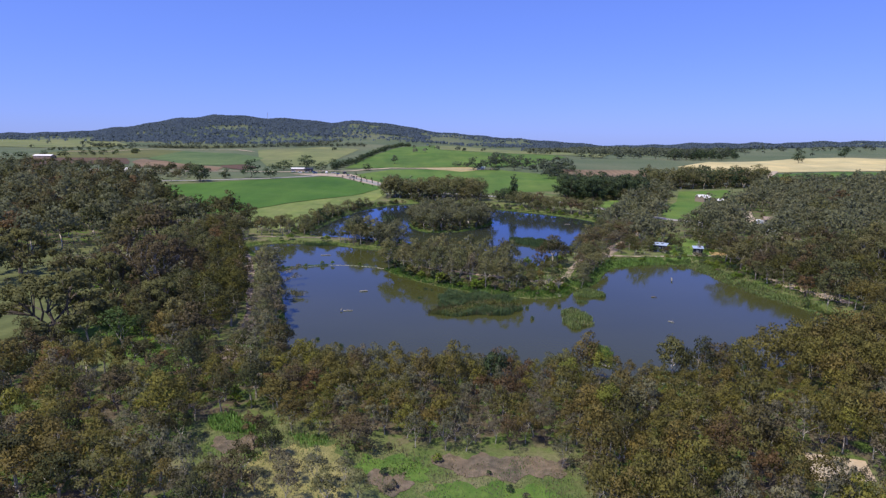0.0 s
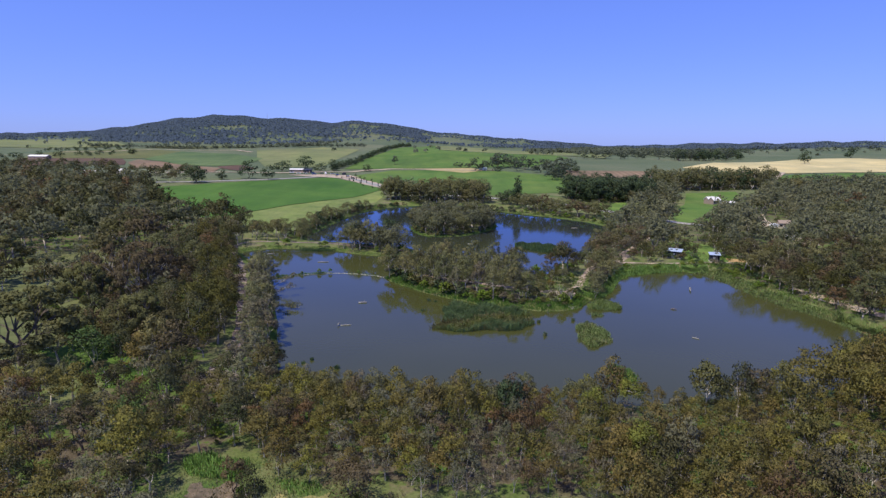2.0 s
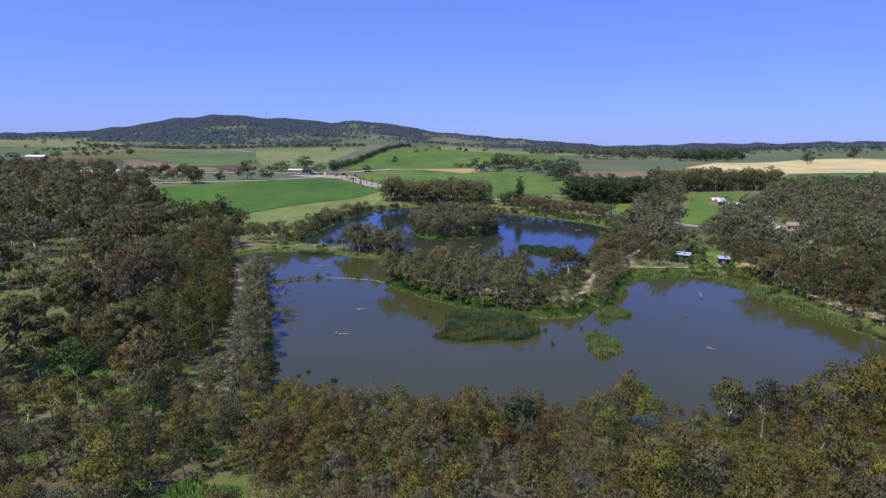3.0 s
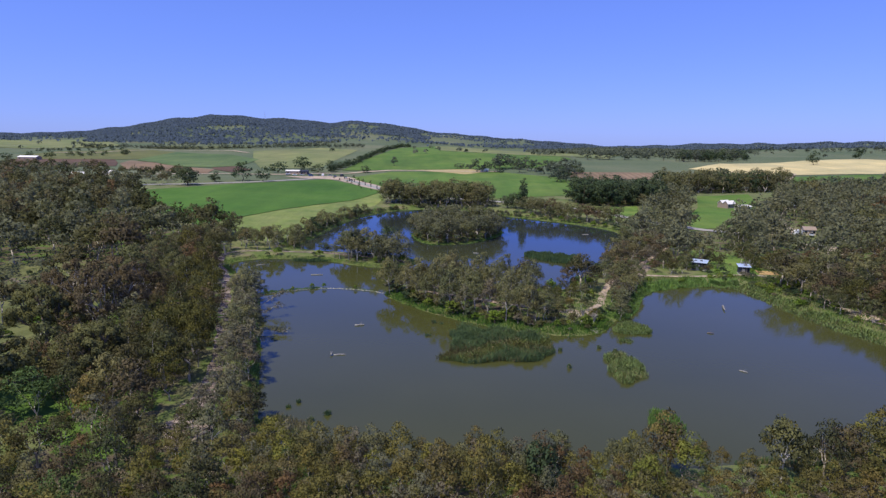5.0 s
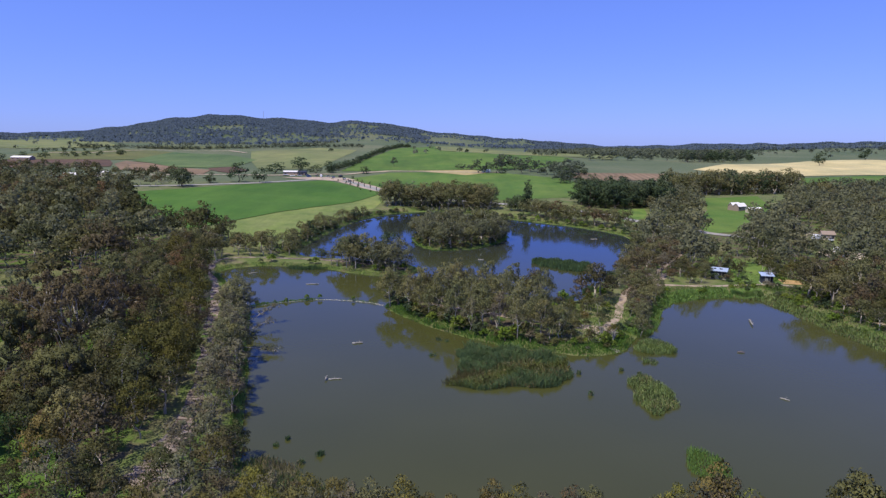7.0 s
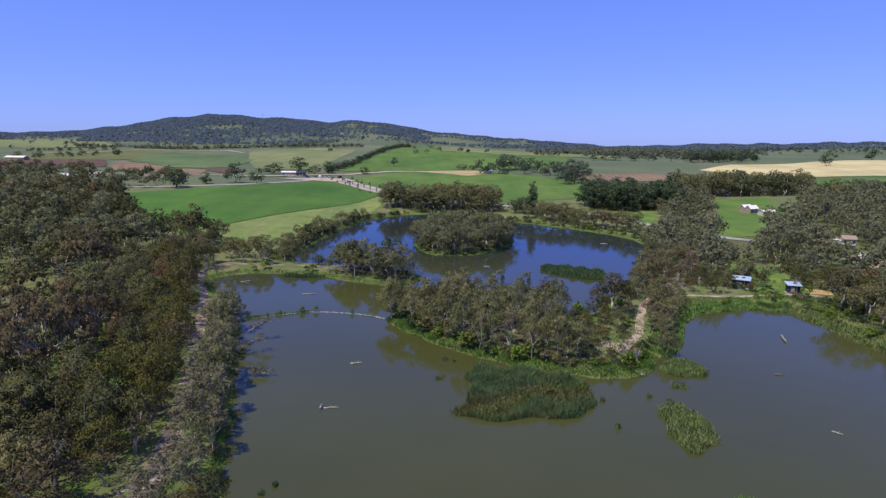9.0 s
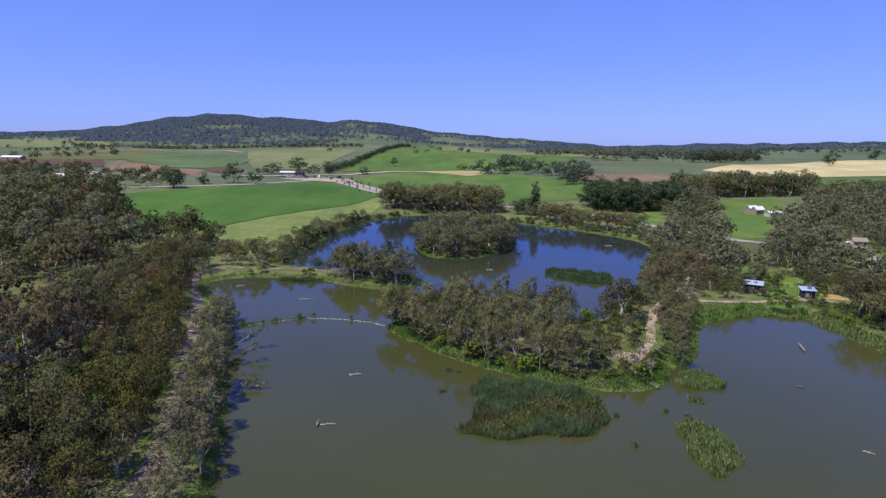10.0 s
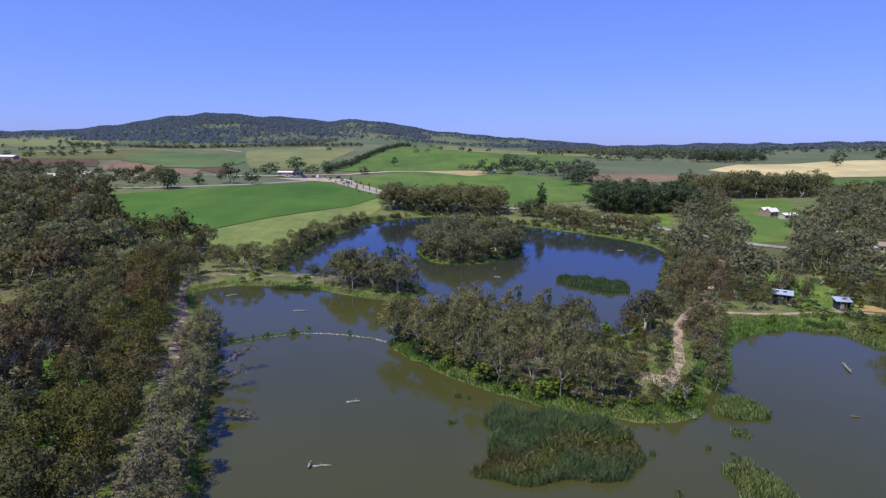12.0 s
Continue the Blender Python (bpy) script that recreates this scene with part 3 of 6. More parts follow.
drape("field_lawn", ((104, 412), (123, 416), (116, 390), (104, 364), (92, 362)), F_LAWN, 0.12, 7, "bright green lawn", "field")
ribbon("road_lake", [(-300, 470), (-200, 492), (-160, 518), (-136, 556), (-112, 588), (-98, 590), (-72, 545), (-43, 494), (-10, 462), (30, 436), (70, 412), (92, 388), (105, 354), (122, 322), (142, 300)], (6, 6, 7, 8, 7, 6, 6), F_ROAD, 0.25, "worn grey asphalt country road", "road", 0.1)
ribbon("road_verge", [(-112, 588), (-98, 590), (-72, 545), (-43, 494), (-14, 465)], (15, 16, 15, 11), F_VERGE, 0.16, "bare pinkish earth beside the road", "ground", 0.8)
ribbon("road_upper", [(-300, 560), (-160, 604), (-125, 632), (-104, 634), (-58, 676), (-17, 677), (60, 664)], (5, 6, 6, 5), F_DIRT, 0.5, "pale unsealed farm road", "road", 0.2)
ribbon("track_west", [(-560, 900), (-487, 880), (-480, 1000), (-476, 1034), (-410, 1026), (-342, 1014), (-300, 960)], (6, 6, 6), F_DIRT, 0.7, "pale farm track along the crop edge", "road")
drape("field_west_pasture", smooth(((-155, 190), (-128, 165), (-120, 118), (-80, 116), (-76, 150), (-98, 172), (-102, 222), (-152, 230))), F_OLIVE, 0.06, 5, "rough green pasture among old gums", "field")
drape("field_picnic_lawn", smooth(((86, 222), (94, 219), (103, 219), (106, 228), (103, 240), (94, 246), (86, 236))), F_LAWN, 0.04, 4, "green lawn round the lakeside shelters", "field")
ribbon("track_east", [(286, 540), (294, 552), (330, 606), (352, 640)], (5, 6), F_DIRT, 0.9, "pale farm track between fields", "road")
ribbon("path_west", [(-40.5, 111), (-42, 120), (-45, 137), (-51, 156), (-57, 173), (-60, 184), (-70, 212), (-82, 240), (-84, 252), (-70, 257), (-50, 255), (-40, 252), (-24, 246), (-16, 240)], (2.6, 2.6, 2.2, 2.0, 2.4), F_LITTER, 0.06, "pale dirt footpath along the bank", "path")
ribbon("path_neck", [(30, 172), (38, 180), (43, 195), (50, 212), (60, 225), (76, 251), (88, 268), (96, 290), (100, 330), (104, 356)], (2.2, 1.7, 1.8, 2.0), F_PATH, 0.07, "pale dirt footpath over the peninsula", "path")
ribbon("path_peninsula", [(36, 174), (24, 178), (12, 184), (2, 190), (-8, 196)], (3.5, 2.4, 2.0), F_PATH, 0.07, "pale dirt footpath among the trees", "path")
ribbon("path_shore", [(58, 222), (66, 218), (79, 218), (98, 220), (112, 210), (104, 196), (100, 178), (103, 160)], (1.8, 1.6, 1.8), F_PATH, 0.07, "pale dirt footpath along the reeds", "path")
drape("bare_earth_west", ((-132, 200), (-122, 199), (-117, 206), (-122, 212), (-131, 209)), F_PINK, 0.06, 3, "patch of bare reddish earth", "ground")
drape("bare_earth_south", ragged(((-1.2, 73.2), (8.6, 73.2), (17, 72.6), (16, 69), (8, 67.3), (1.5, 69.5))), F_PINK, 0.06, 2, "patch of bare greyish brown earth", "ground")
drape("bare_earth_glade", ragged(((-9, 69.3), (-4.5, 69.5), (-3.6, 65), (-8, 65))), F_PINK, 0.07, 2, "patch of bare reddish earth", "ground")
drape("straw_glade", ragged(((-25, 74.5), (-14.8, 76.6), (-11.5, 70), (-12, 60), (-21, 60), (-25, 69))), F_STRAW, 0.05, 2, "yellowish dry grass in the glade", "ground")
drape("lush_glade", ragged(((-10.5, 73.5), (-2, 72.6), (-1.4, 67.3), (-5, 69.6), (-10, 70))), F_LUSH, 0.05, 2, "bright green grass in the glade", "ground")
drape("lush_glade_south", ragged(((-1, 67), (7, 66.6), (14, 66), (14, 58), (-2, 58))), F_LUSH, 0.05, 2, "bright green grass in the glade", "ground")
drape("lush_west_wood", ragged(((-84, 168), (-76, 158), (-66, 146), (-60, 150), (-66, 164), (-76, 182), (-84, 184))), F_LUSH, 0.08, 4, "bright green undergrowth in the west wood", "ground")
drape("lush_near_wood", ragged(((-80, 124), (-70, 116), (-50, 100), (-46, 106), (-56, 118), (-70, 132))), F_LUSH, 0.08, 4, "bright green undergrowth in the near wood", "ground")
drape("bare_earth_path", ragged(((-44, 110), (-37.5, 108), (-37, 112), (-39.5, 118), (-41, 127), (-43.6, 126), (-44, 116))), F_LITTER, 0.05, 2, "pale trodden earth with leaf litter", "ground")
BANK_SAND = ((98, 182), (101, 184), (104, 172), (107, 160), (108, 152), (105, 151), (102, 160), (99, 172))
drape("bare_bank_east", ragged(BANK_SAND, 0.5), F_VERGE, 0.12, 2, "bare orange brown bank above the reeds", "ground")
drape("bare_earth_neck", ragged(((54, 215), (61, 216), (70, 233), (67, 239), (58, 227))), F_PATH, 0.06, 2, "pale trodden earth beside the footpath", "ground")
drape("lawn_upper", smooth(((95, 234), (104, 232), (110, 246), (106, 262), (98, 266), (91, 256)), 2), F_LAWN, 0.07, 4, "bright green lawn among the trees", "ground")
drape("bare_earth_marsh", ragged(((-31.5, 77.8), (-24.8, 78), (-23.6, 75), (-30, 74))), F_PINK, 0.06, 2, "patch of bare brown mud", "ground")
drape("sand_south", ((46, 68), (54, 68), (56, 73), (49, 75)), F_DIRT, 0.06, 3, "patch of pale sand", "ground")
drape("sand_shelter", ((100.3, 220), (106, 218.5), (108, 224), (102.5, 227)), F_SAND, 0.09, 2, "patch of orange sand beside a shelter", "ground")
drape("yard_east", ((141, 258), (156, 256), (160, 272), (150, 282), (144, 274)), F_DIRT, 0.07, 4, "pale gravel yard among trees", "ground")
drape("yard_track", ((158, 305), (164, 303), (172, 330), (182, 352), (177, 354), (166, 332)), F_DIRT, 0.07, 4, "pale gravel track among trees", "ground")
drape("roundabout", ((-150, 588), (-112, 604), (-92, 600), (-80, 580), (-100, 572), (-130, 578)), F_VERGE, 0.4, 8, "pale roadworks and concrete round a junction", "road")


# ---- trees ----
RNG = np.random.default_rng(7)


def leaf_cloud(rng, centers, radii, count, size, flat=0.75):
    """Many small leaf sprays over a set of rounded clumps: corners, faces and soft normals."""
    k = len(centers)
    which = rng.choice(k, count, p=radii ** 2 / (radii ** 2).sum())
    d = rng.normal(size=(count, 3))
    d[:, 2] = d[:, 2] * 0.85 + 0.3
    d /= np.linalg.norm(d, axis=1)[:, None]
    r = radii[which] * rng.uniform(0.3, 1.15, count) ** 0.55
    c = centers[which] + d * r[:, None] * (1, 1, flat)
    nrm = d + rng.normal(scale=0.5, size=d.shape) + (0, 0, 0.15)
    nrm /= np.linalg.norm(nrm, axis=1)[:, None]
    t = np.cross(nrm, rng.normal(size=d.shape))
    t /= np.linalg.norm(t, axis=1)[:, None] + 1e-9
    b = np.cross(nrm, t) - (0, 0, 0.35)
    b /= np.linalg.norm(b, axis=1)[:, None] + 1e-9
    s = (size * rng.uniform(0.5, 1.4, count))[:, None]
    v = np.stack([c - t * s * 0.66 - b * s * 0.6, c + t * s * 0.66 - b * s * rng.uniform(0.3, 0.9, (count, 1)), c + b * s * 1.25], 1).reshape(-1, 3)
    axis = c - (0, 0, 0.55 * c[:, 2].max())
    axis /= np.linalg.norm(axis, axis=1)[:, None] + 1e-9
    soft = 0.62 * d + 0.52 * axis + rng.normal(scale=0.20, size=d.shape) + (0, 0, 0.12)
    soft /= np.linalg.norm(soft, axis=1)[:, None]
    return v, np.arange(count * 3).reshape(-1, 3), np.repeat(soft, 3, axis=0)


def foliage(name, cloud, material, parent):
    v, f, n = cloud
    ob = part(name, v, f, material, parent, smooth_faces=True)
    ob.data.normals_split_custom_set_from_vertices(n.tolist())
    return ob


def tube(points, radii, sides=5):
    p, r = np.asarray(points, float), np.asarray(radii, float)
    verts, faces = [], []
    for i in range(len(p)):
        t = p[min(i + 1, len(p) - 1)] - p[max(i - 1, 0)]
        t /= np.linalg.norm(t) + 1e-9
        a = np.cross(t, (0.3, 1, 0.1))
        a /= np.linalg.norm(a) + 1e-9
        b = np.cross(t, a)
        for k in range(sides):
            w = 2 * math.pi * k / sides
            verts.append(p[i] + r[i] * (math.cos(w) * a + math.sin(w) * b))
    for i in range(len(p) - 1):
        for k in range(sides):
            faces.append((i * sides + k, i * sides + (k + 1) % sides, (i + 1) * sides + (k + 1) % sides, (i + 1) * sides + k))
    faces.append(tuple(range((len(p) - 1) * sides, len(p) * sides)))
    return verts, faces


def join(pieces):
    verts, faces = [], []
    for v, f in pieces:
        o = len(verts)
        verts += list(v)
        faces += [tuple(i + o for i in q) for q in f]
    return verts, faces


def tree_shape(rng, form):
    """Clump centres and radii of a crown one unit high, and the fork height."""
    if form == "gum":
        k, wide, low, fork = 30, 0.37, 0.44, 0.30
    elif form == "wide":
        k, wide, low, fork = 46, 0.62, 0.36, 0.20
    elif form == "bushy":
        k, wide, low, fork = 26, 0.34, 0.36, 0.14
    elif form == "round":
        k, wide, low, fork = 20, 0.40, 0.16, 0.08
    elif form == "sparse":
        k, wide, low, fork = 25, 0.31, 0.40, 0.16
    else:
        k, wide, low, fork = 12, 0.10, 0.12, 0.1
    c, r = [], []
    for i in range(k):
        a = i * 2.4 + rng.uniform(-0.4, 0.4)
        q = math.sqrt((i + 0.5) / k) * rng.uniform(0.8, 1.1)
        if form == "poplar":
            z = low + (1 - low) * (i + 0.5) / k
            rad = 0.12 * math.sin(math.pi * (0.24 + 0.70 * i / k))
            c.append((0.03 * math.cos(a), 0.03 * math.sin(a), z - 0.04))
            r.append(rad)
            continue
        top = 0.9 - 0.42 * q ** 2
        z = rng.uniform(low if form == "round" else min(max(low, top - 0.30), top - 0.03), top)
        c.append((wide * q * math.cos(a), wide * q * math.sin(a), z))
        r.append(rng.uniform(0.068, 0.135) * {"wide": 0.80, "sparse": 0.76, "round": 1.38, "bushy": 1.1}.get(form, 1.0))
    return np.array(c), np.array(r), fork


def tree_kind(name, form, bark, leaf, count, size, seed, girth=0.022, label="", category="tree", limbs=8):
    """A tree one unit high, kept aside as a pattern for its copies."""
    rng = np.random.default_rng(seed)
    c, r, fork = tree_shape(rng, form)
    lean = rng.normal(scale=0.03, size=2)
    knee = np.array([lean[0], lean[1], fork])
    slim = count < 1100
    pieces = [tube([(0, 0, -0.03), (lean[0] * 0.3, lean[1] * 0.3, fork * 0.5), knee], [girth * 1.25, girth, girth * 0.85], 5 if slim else 6)]
    # boughs by sector, then limbs out to the clumps
    order = np.argsort(-r)[:limbs]
    sectors = 6 if form == "wide" else 3
    turn = np.arctan2(c[:, 1], c[:, 0])
    for k in range(sectors):
        mine = [i for i in order if int((turn[i] + math.pi) / (2 * math.pi) * sectors) % sectors == k]
        if not mine:
            continue
        end = knee * 0.55 + c[mine].mean(axis=0) * 0.45 + np.array([*rng.normal(scale=0.02, size=2), -0.02])
        mid = (knee + end) / 2 + np.array([*rng.normal(scale=0.018, size=2), -0.01])
        pieces.append(tube([knee, mid, end], [girth * 0.62, girth * 0.5, girth * 0.38], 3 if slim else 4))
        for i in mine:
            e = c[i] + (0, 0, -0.02)
            m = end * 0.5 + e * 0.5 + np.array([*rng.normal(scale=0.03, size=2), 0.015])
            pieces.append(tube([end, m, e], [girth * 0.34, girth * 0.22, girth * 0.07], 3))
            if form in ("wide", "sparse"):
                g = e + rng.normal(scale=0.08, size=3) + (0, 0, 0.03)
                pieces.append(tube([m, (m + g) / 2 + (0, 0, 0.02), g], [girth * 0.2, girth * 0.14, girth * 0.05], 3))
    root = new(name)
    root.empty_display_size = 0.3
    v, f = join(pieces)
    part("trunk", v, f, bark, root)
    foliage("crown", leaf_cloud(rng, c, r, count, size), LEAF[leaf], root)
    return tagged(root, label, category)


PATTERNS = {}


def patterns(key, forms, name, leaf, bark, count, size, label, n=3, seed=0, **more):
    PATTERNS[key] = [tree_kind(name, forms[i % len(forms)], bark, leaf, count, size, seed + i * 17 + 3, label=label, **more) for i in range(n)]


L_OLIVE, L_GUM = "olive green wattle tree with a dense rounded crown", "grey green gum tree with an open crown"
L_GREY, L_RUST, L_DARK = "greyish sparse tree with bare twigs showing", "rusty brown tree with drying foliage", "dark green dense round tree"
BARK_PALE = bark_material("bark_white_gum", (0.42, 0.38, 0.33), (0.66, 0.62, 0.56))
patterns("olive", ["bushy", "gum"], "wattle_tree", "olive", BARK, 1450, 0.0200, L_OLIVE, 4, 1, girth=0.013, limbs=9)
patterns("grey", ["sparse"], "paperbark_tree", "grey", BARK, 1350, 0.0172, L_GREY, 3, 2, girth=0.013, limbs=10)
patterns("rust", ["bushy", "sparse"], "wattle_tree", "rust", BARK_DARK, 1400, 0.0190, L_RUST, 3, 3)
patterns("gum", ["gum", "sparse", "gum"], "gum_tree", "gum", BARK, 1500, 0.0195, L_GUM, 5, 4, girth=0.018)
patterns("gum_olive", ["gum", "bushy"], "gum_tree", "brown", BARK, 1550, 0.0198, "brownish olive gum tree with a leafy crown", 3, 5)
patterns("gum_fine", ["gum", "sparse", "gum"], "gum_tree", "gum_light", BARK, 1500, 0.0196, L_GUM, 5, 34, girth=0.013, limbs=10)
patterns("grey_fine", ["sparse"], "paperbark_tree", "grey", BARK, 1500, 0.0182, L_GREY, 3, 32, girth=0.013, limbs=11)
patterns("gum_full", ["round", "bushy"], "gum_tree", "gum", BARK, 900, 0.0265, "grey green gum tree leafy to the ground", 4, 44, limbs=6)
patterns("gum_shore", ["round", "bushy", "gum"], "gum_tree", "misty", BARK, 950, 0.0255, "grey green gum tree leafy to the ground", 4, 144, limbs=6)
patterns("brown_round", ["round"], "wattle_tree", "rust", BARK_DARK, 1700, 0.0215, "round brown olive wattle, dense to the ground", 1, 77, girth=0.014)
patterns("dark", ["round"], "oak_tree", "dark", BARK_DARK, 1100, 0.034, L_DARK, 3, 6)
patterns("gum_mid", ["gum", "round", "bushy"], "gum_tree", "misty", BARK, 470, 0.0365, L_GUM, 4, 7, limbs=6, girth=0.013)
patterns("olive_mid", ["gum", "bushy"], "gum_tree", "brown", BARK, 540, 0.034, "olive green leafy gum tree", 3, 16, limbs=5, girth=0.013)
patterns("rust_mid", ["bushy", "gum"], "gum_tree", "rust", BARK_DARK, 580, 0.035, "rusty brown gum tree with drying leaves", 2, 17, limbs=5)
patterns("gum_mid_low", ["gum", "round", "bushy"], "gum_tree", "misty", BARK, 330, 0.044, L_GUM, 4, 87, limbs=4, girth=0.013)
patterns("olive_mid_low", ["gum", "bushy"], "gum_tree", "brown", BARK, 330, 0.044, "olive green leafy gum tree", 3, 96, limbs=4, girth=0.013)
patterns("rust_mid_low", ["bushy", "gum"], "gum_tree", "rust", BARK_DARK, 330, 0.046, "rusty brown gum tree with drying leaves", 2, 97, limbs=4)
patterns("gum_far", ["round", "round", "bushy"], "gum_tree", "distant", BARK_DARK, 420, 0.042, L_GUM, 4, 8, limbs=4)
patterns("dark_far", ["round"], "oak_tree", "dark", BARK_DARK, 420, 0.044, L_DARK, 3, 9, limbs=3)
patterns("wide", ["wide"], "gum_tree", "khaki", BARK_DARK, 8600, 0.0185, "old spreading gum tree with a broad crown", 2, 11, girth=0.034, limbs=24)
patterns("rust_wide", ["wide"], "gum_tree", "rust", BARK, 7000, 0.0155, "old rusty brown gum tree with forked pale boughs", 2, 51, girth=0.026, limbs=24)
patterns("gold", ["gum", "bushy"], "wattle_tree", "gold", BARK, 1800, 0.0182, "golden olive wattle tree with a full crown", 3, 57, girth=0.014)
patterns("pale", ["gum"], "gum_tree", "khaki", BARK_PALE, 1200, 0.025, "slender gum tree with a white trunk", 2, 18, girth=0.016)
patterns("bright_olive", ["bushy"], "wattle_tree", "lime", BARK, 1700, 0.0185, "yellow green wattle tree with a dense crown", 2, 75, girth=0.014)
patterns("green", ["bushy", "gum"], "willow_tree", "green", BARK, 1500, 0.0195, "fresh green tree with a soft full crown", 2, 71, girth=0.014)
patterns("poplar", ["poplar"], "poplar_tree", "dark", BARK_DARK, 900, 0.026, "tall narrow dark green poplar", 1, 12, limbs=3)
patterns("bush", ["bushy"], "shrub", "bright", BARK_DARK, 330, 0.062, "bright green leafy shrub on the bank", 3, 13, category="shrub", limbs=3, girth=0.03)
patterns("bush_dark", ["bushy"], "shrub", "dark", BARK_DARK, 330, 0.062, "dark green low shrub", 2, 14, category="shrub", limbs=3, girth=0.03)
patterns("bush_olive", ["bushy"], "shrub", "khaki", BARK_DARK, 330, 0.058, "olive green leafy shrub", 2, 19, category="shrub", limbs=3, girth=0.03)
patterns("bush_grey", ["bushy"], "shrub", "grey", BARK, 330, 0.056, "dry greyish low shrub", 2, 15, category="shrub", limbs=3, girth=0.03)
USED, COUNT, CROWD = set(), {}, {}
THICKET = {"gum_tree": ("gum_woodland", "grey green gum trees crowded in a wood"), "wattle_tree": ("wattle_thicket", "olive and rusty wattle trees crowded near the shore"),
           "paperbark_tree": ("paperbark_thicket", "greyish sparse trees crowded in a wood"), "oak_tree": ("oak_grove", "dark green round trees along fields"),
           "shrub": ("shrubbery", "low mixed shrubs along banks")}


def plant(key, x, y, tall, group="", z=None, wide=1.0):
    """One tree of a kind; past 300 of them the rest become a crowd."""
    src = PATTERNS[key][int(RNG.integers(len(PATTERNS[key])))]
    w = tall * wide * RNG.uniform(0.9, 1.15)
    zz = height(x, y) if z is None else z
    turn = RNG.uniform(0, 6.283)
    sort = src.name.split(".")[0]
    COUNT[sort] = COUNT.get(sort, 0) + 1
    if src.name in USED and COUNT[sort] > 300:
        CROWD.setdefault(sort, []).append((src, x, y, zz, turn, w, tall))
        return
    if src.name in USED:
        k = src.scale
        ob = copy_thing(src, Matrix.LocRotScale((x, y, zz), Euler((0, 0, turn)), (w / k.x, w / k.y, tall / k.z)))
    else:
        USED.add(src.name)
        ob = src
        ob.matrix_basis = Matrix.LocRotScale((x, y, zz), Euler((0, 0, turn)), (w, w, tall))
    if group:
        ob["group"] = group


def crowds():
    """The trees past counting, one mesh for each sort."""
    rng = np.random.default_rng(5)
    for sort, trees in CROWD.items():
        store, verts, faces, tone, slot, soft, mats, o = {}, [], [], [], [], [], [], 0
        for src, x, y, z, turn, w, tall in trees:
            if src.name not in store:
                store[src.name] = []
                for ch in src.children:
                    me = ch.data
                    v, n = np.empty(len(me.vertices) * 3), np.empty(len(me.loops) * 3)
                    me.vertices.foreach_get("co", v)
                    me.calc_loop_triangles()
                    q, lq = np.empty(len(me.loop_triangles) * 3, int), np.empty(len(me.loops), int)
                    me.loop_triangles.foreach_get("vertices", q)
                    me.loops.foreach_get("vertex_index", lq)
                    me.corner_normals.foreach_get("vector", n)
                    vn = np.zeros((len(me.vertices), 3))
                    vn[lq] = n.reshape(-1, 3)
                    if me.materials[0] not in mats:
                        mats.append(me.materials[0])
                    store[src.name].append((v.reshape(-1, 3), q.reshape(-1, 3), vn, mats.index(me.materials[0])))
            c, s = math.cos(turn), math.sin(turn)
            t = rng.uniform()
            for v, q, vn, k in store[src.name]:
                verts.append(np.stack([(v[:, 0] * c - v[:, 1] * s) * w + x, (v[:, 0] * s + v[:, 1] * c) * w + y, v[:, 2] * tall + z], 1))
                soft.append(np.stack([vn[:, 0] * c - vn[:, 1] * s, vn[:, 0] * s + vn[:, 1] * c, vn[:, 2]], 1))
                faces.append(q + o)
                tone.append(np.full(len(v), t))
                slot.append(np.full(len(q), k))
                o += len(v)
        v, f, t, k = np.concatenate(verts), np.concatenate(faces), np.concatenate(tone), np.concatenate(slot)
        name, label = THICKET[sort]
        me = bpy.data.meshes.new(name)
        me.vertices.add(len(v))
        me.vertices.foreach_set("co", v.ravel())
        me.loops.add(f.size)
        me.loops.foreach_set("vertex_index", f.ravel())
        me.polygons.add(len(f))
        me.polygons.foreach_set("loop_start", np.arange(len(f)) * 3)
        me.polygons.foreach_set("use_smooth", np.ones(len(f), bool))
        me.update(calc_edges=True)
        for mt in mats:
            me.materials.append(mt)
        me.polygons.foreach_set("material_index", k)
        me.attributes.new("tone", "FLOAT", "POINT").data.foreach_set("value", t)
        me.normals_split_custom_set_from_vertices(np.concatenate(soft).tolist())
        tagged(new(name, me), label, "woodland", kind="stuff")


STANDING = {}


def free(x, y, gap):
    for i in range(int((x - gap) // 8), int((x + gap) // 8) + 1):
        for j in range(int((y - gap) // 8), int((y + gap) // 8) + 1):
            for px, py, pg in STANDING.get((i, j), ()):
                if math.hypot(px - x, py - y) < 0.5 * (gap + pg):
                    return False
    STANDING.setdefault((int(x // 8), int(y // 8)), []).append((x, y, gap))
    return True


PATHS_OPEN = [((-41, 108), (-42, 120), (-45, 137), (-51, 156), (-57, 173), (-60, 184), (-70, 212), (-82, 240)),
              ((36, 174), (43, 195), (50, 212), (60, 225), (76, 251), (88, 268)), ((58, 222), (66, 218), (79, 218), (98, 220))]


def on_path(x, y, keep=1.95):
    for i, line in enumerate(PATHS_OPEN):
        for (ax, ay), (bx, by) in zip(line, line[1:]):
            dx, dy = bx - ax, by - ay
            k = min(1, max(0, ((x - ax) * dx + (y - ay) * dy) / (dx * dx + dy * dy)))
            if math.hypot(x - ax - k * dx, y - ay - k * dy) < (keep + 0.65 if i == 0 else keep):
                return True
    return False


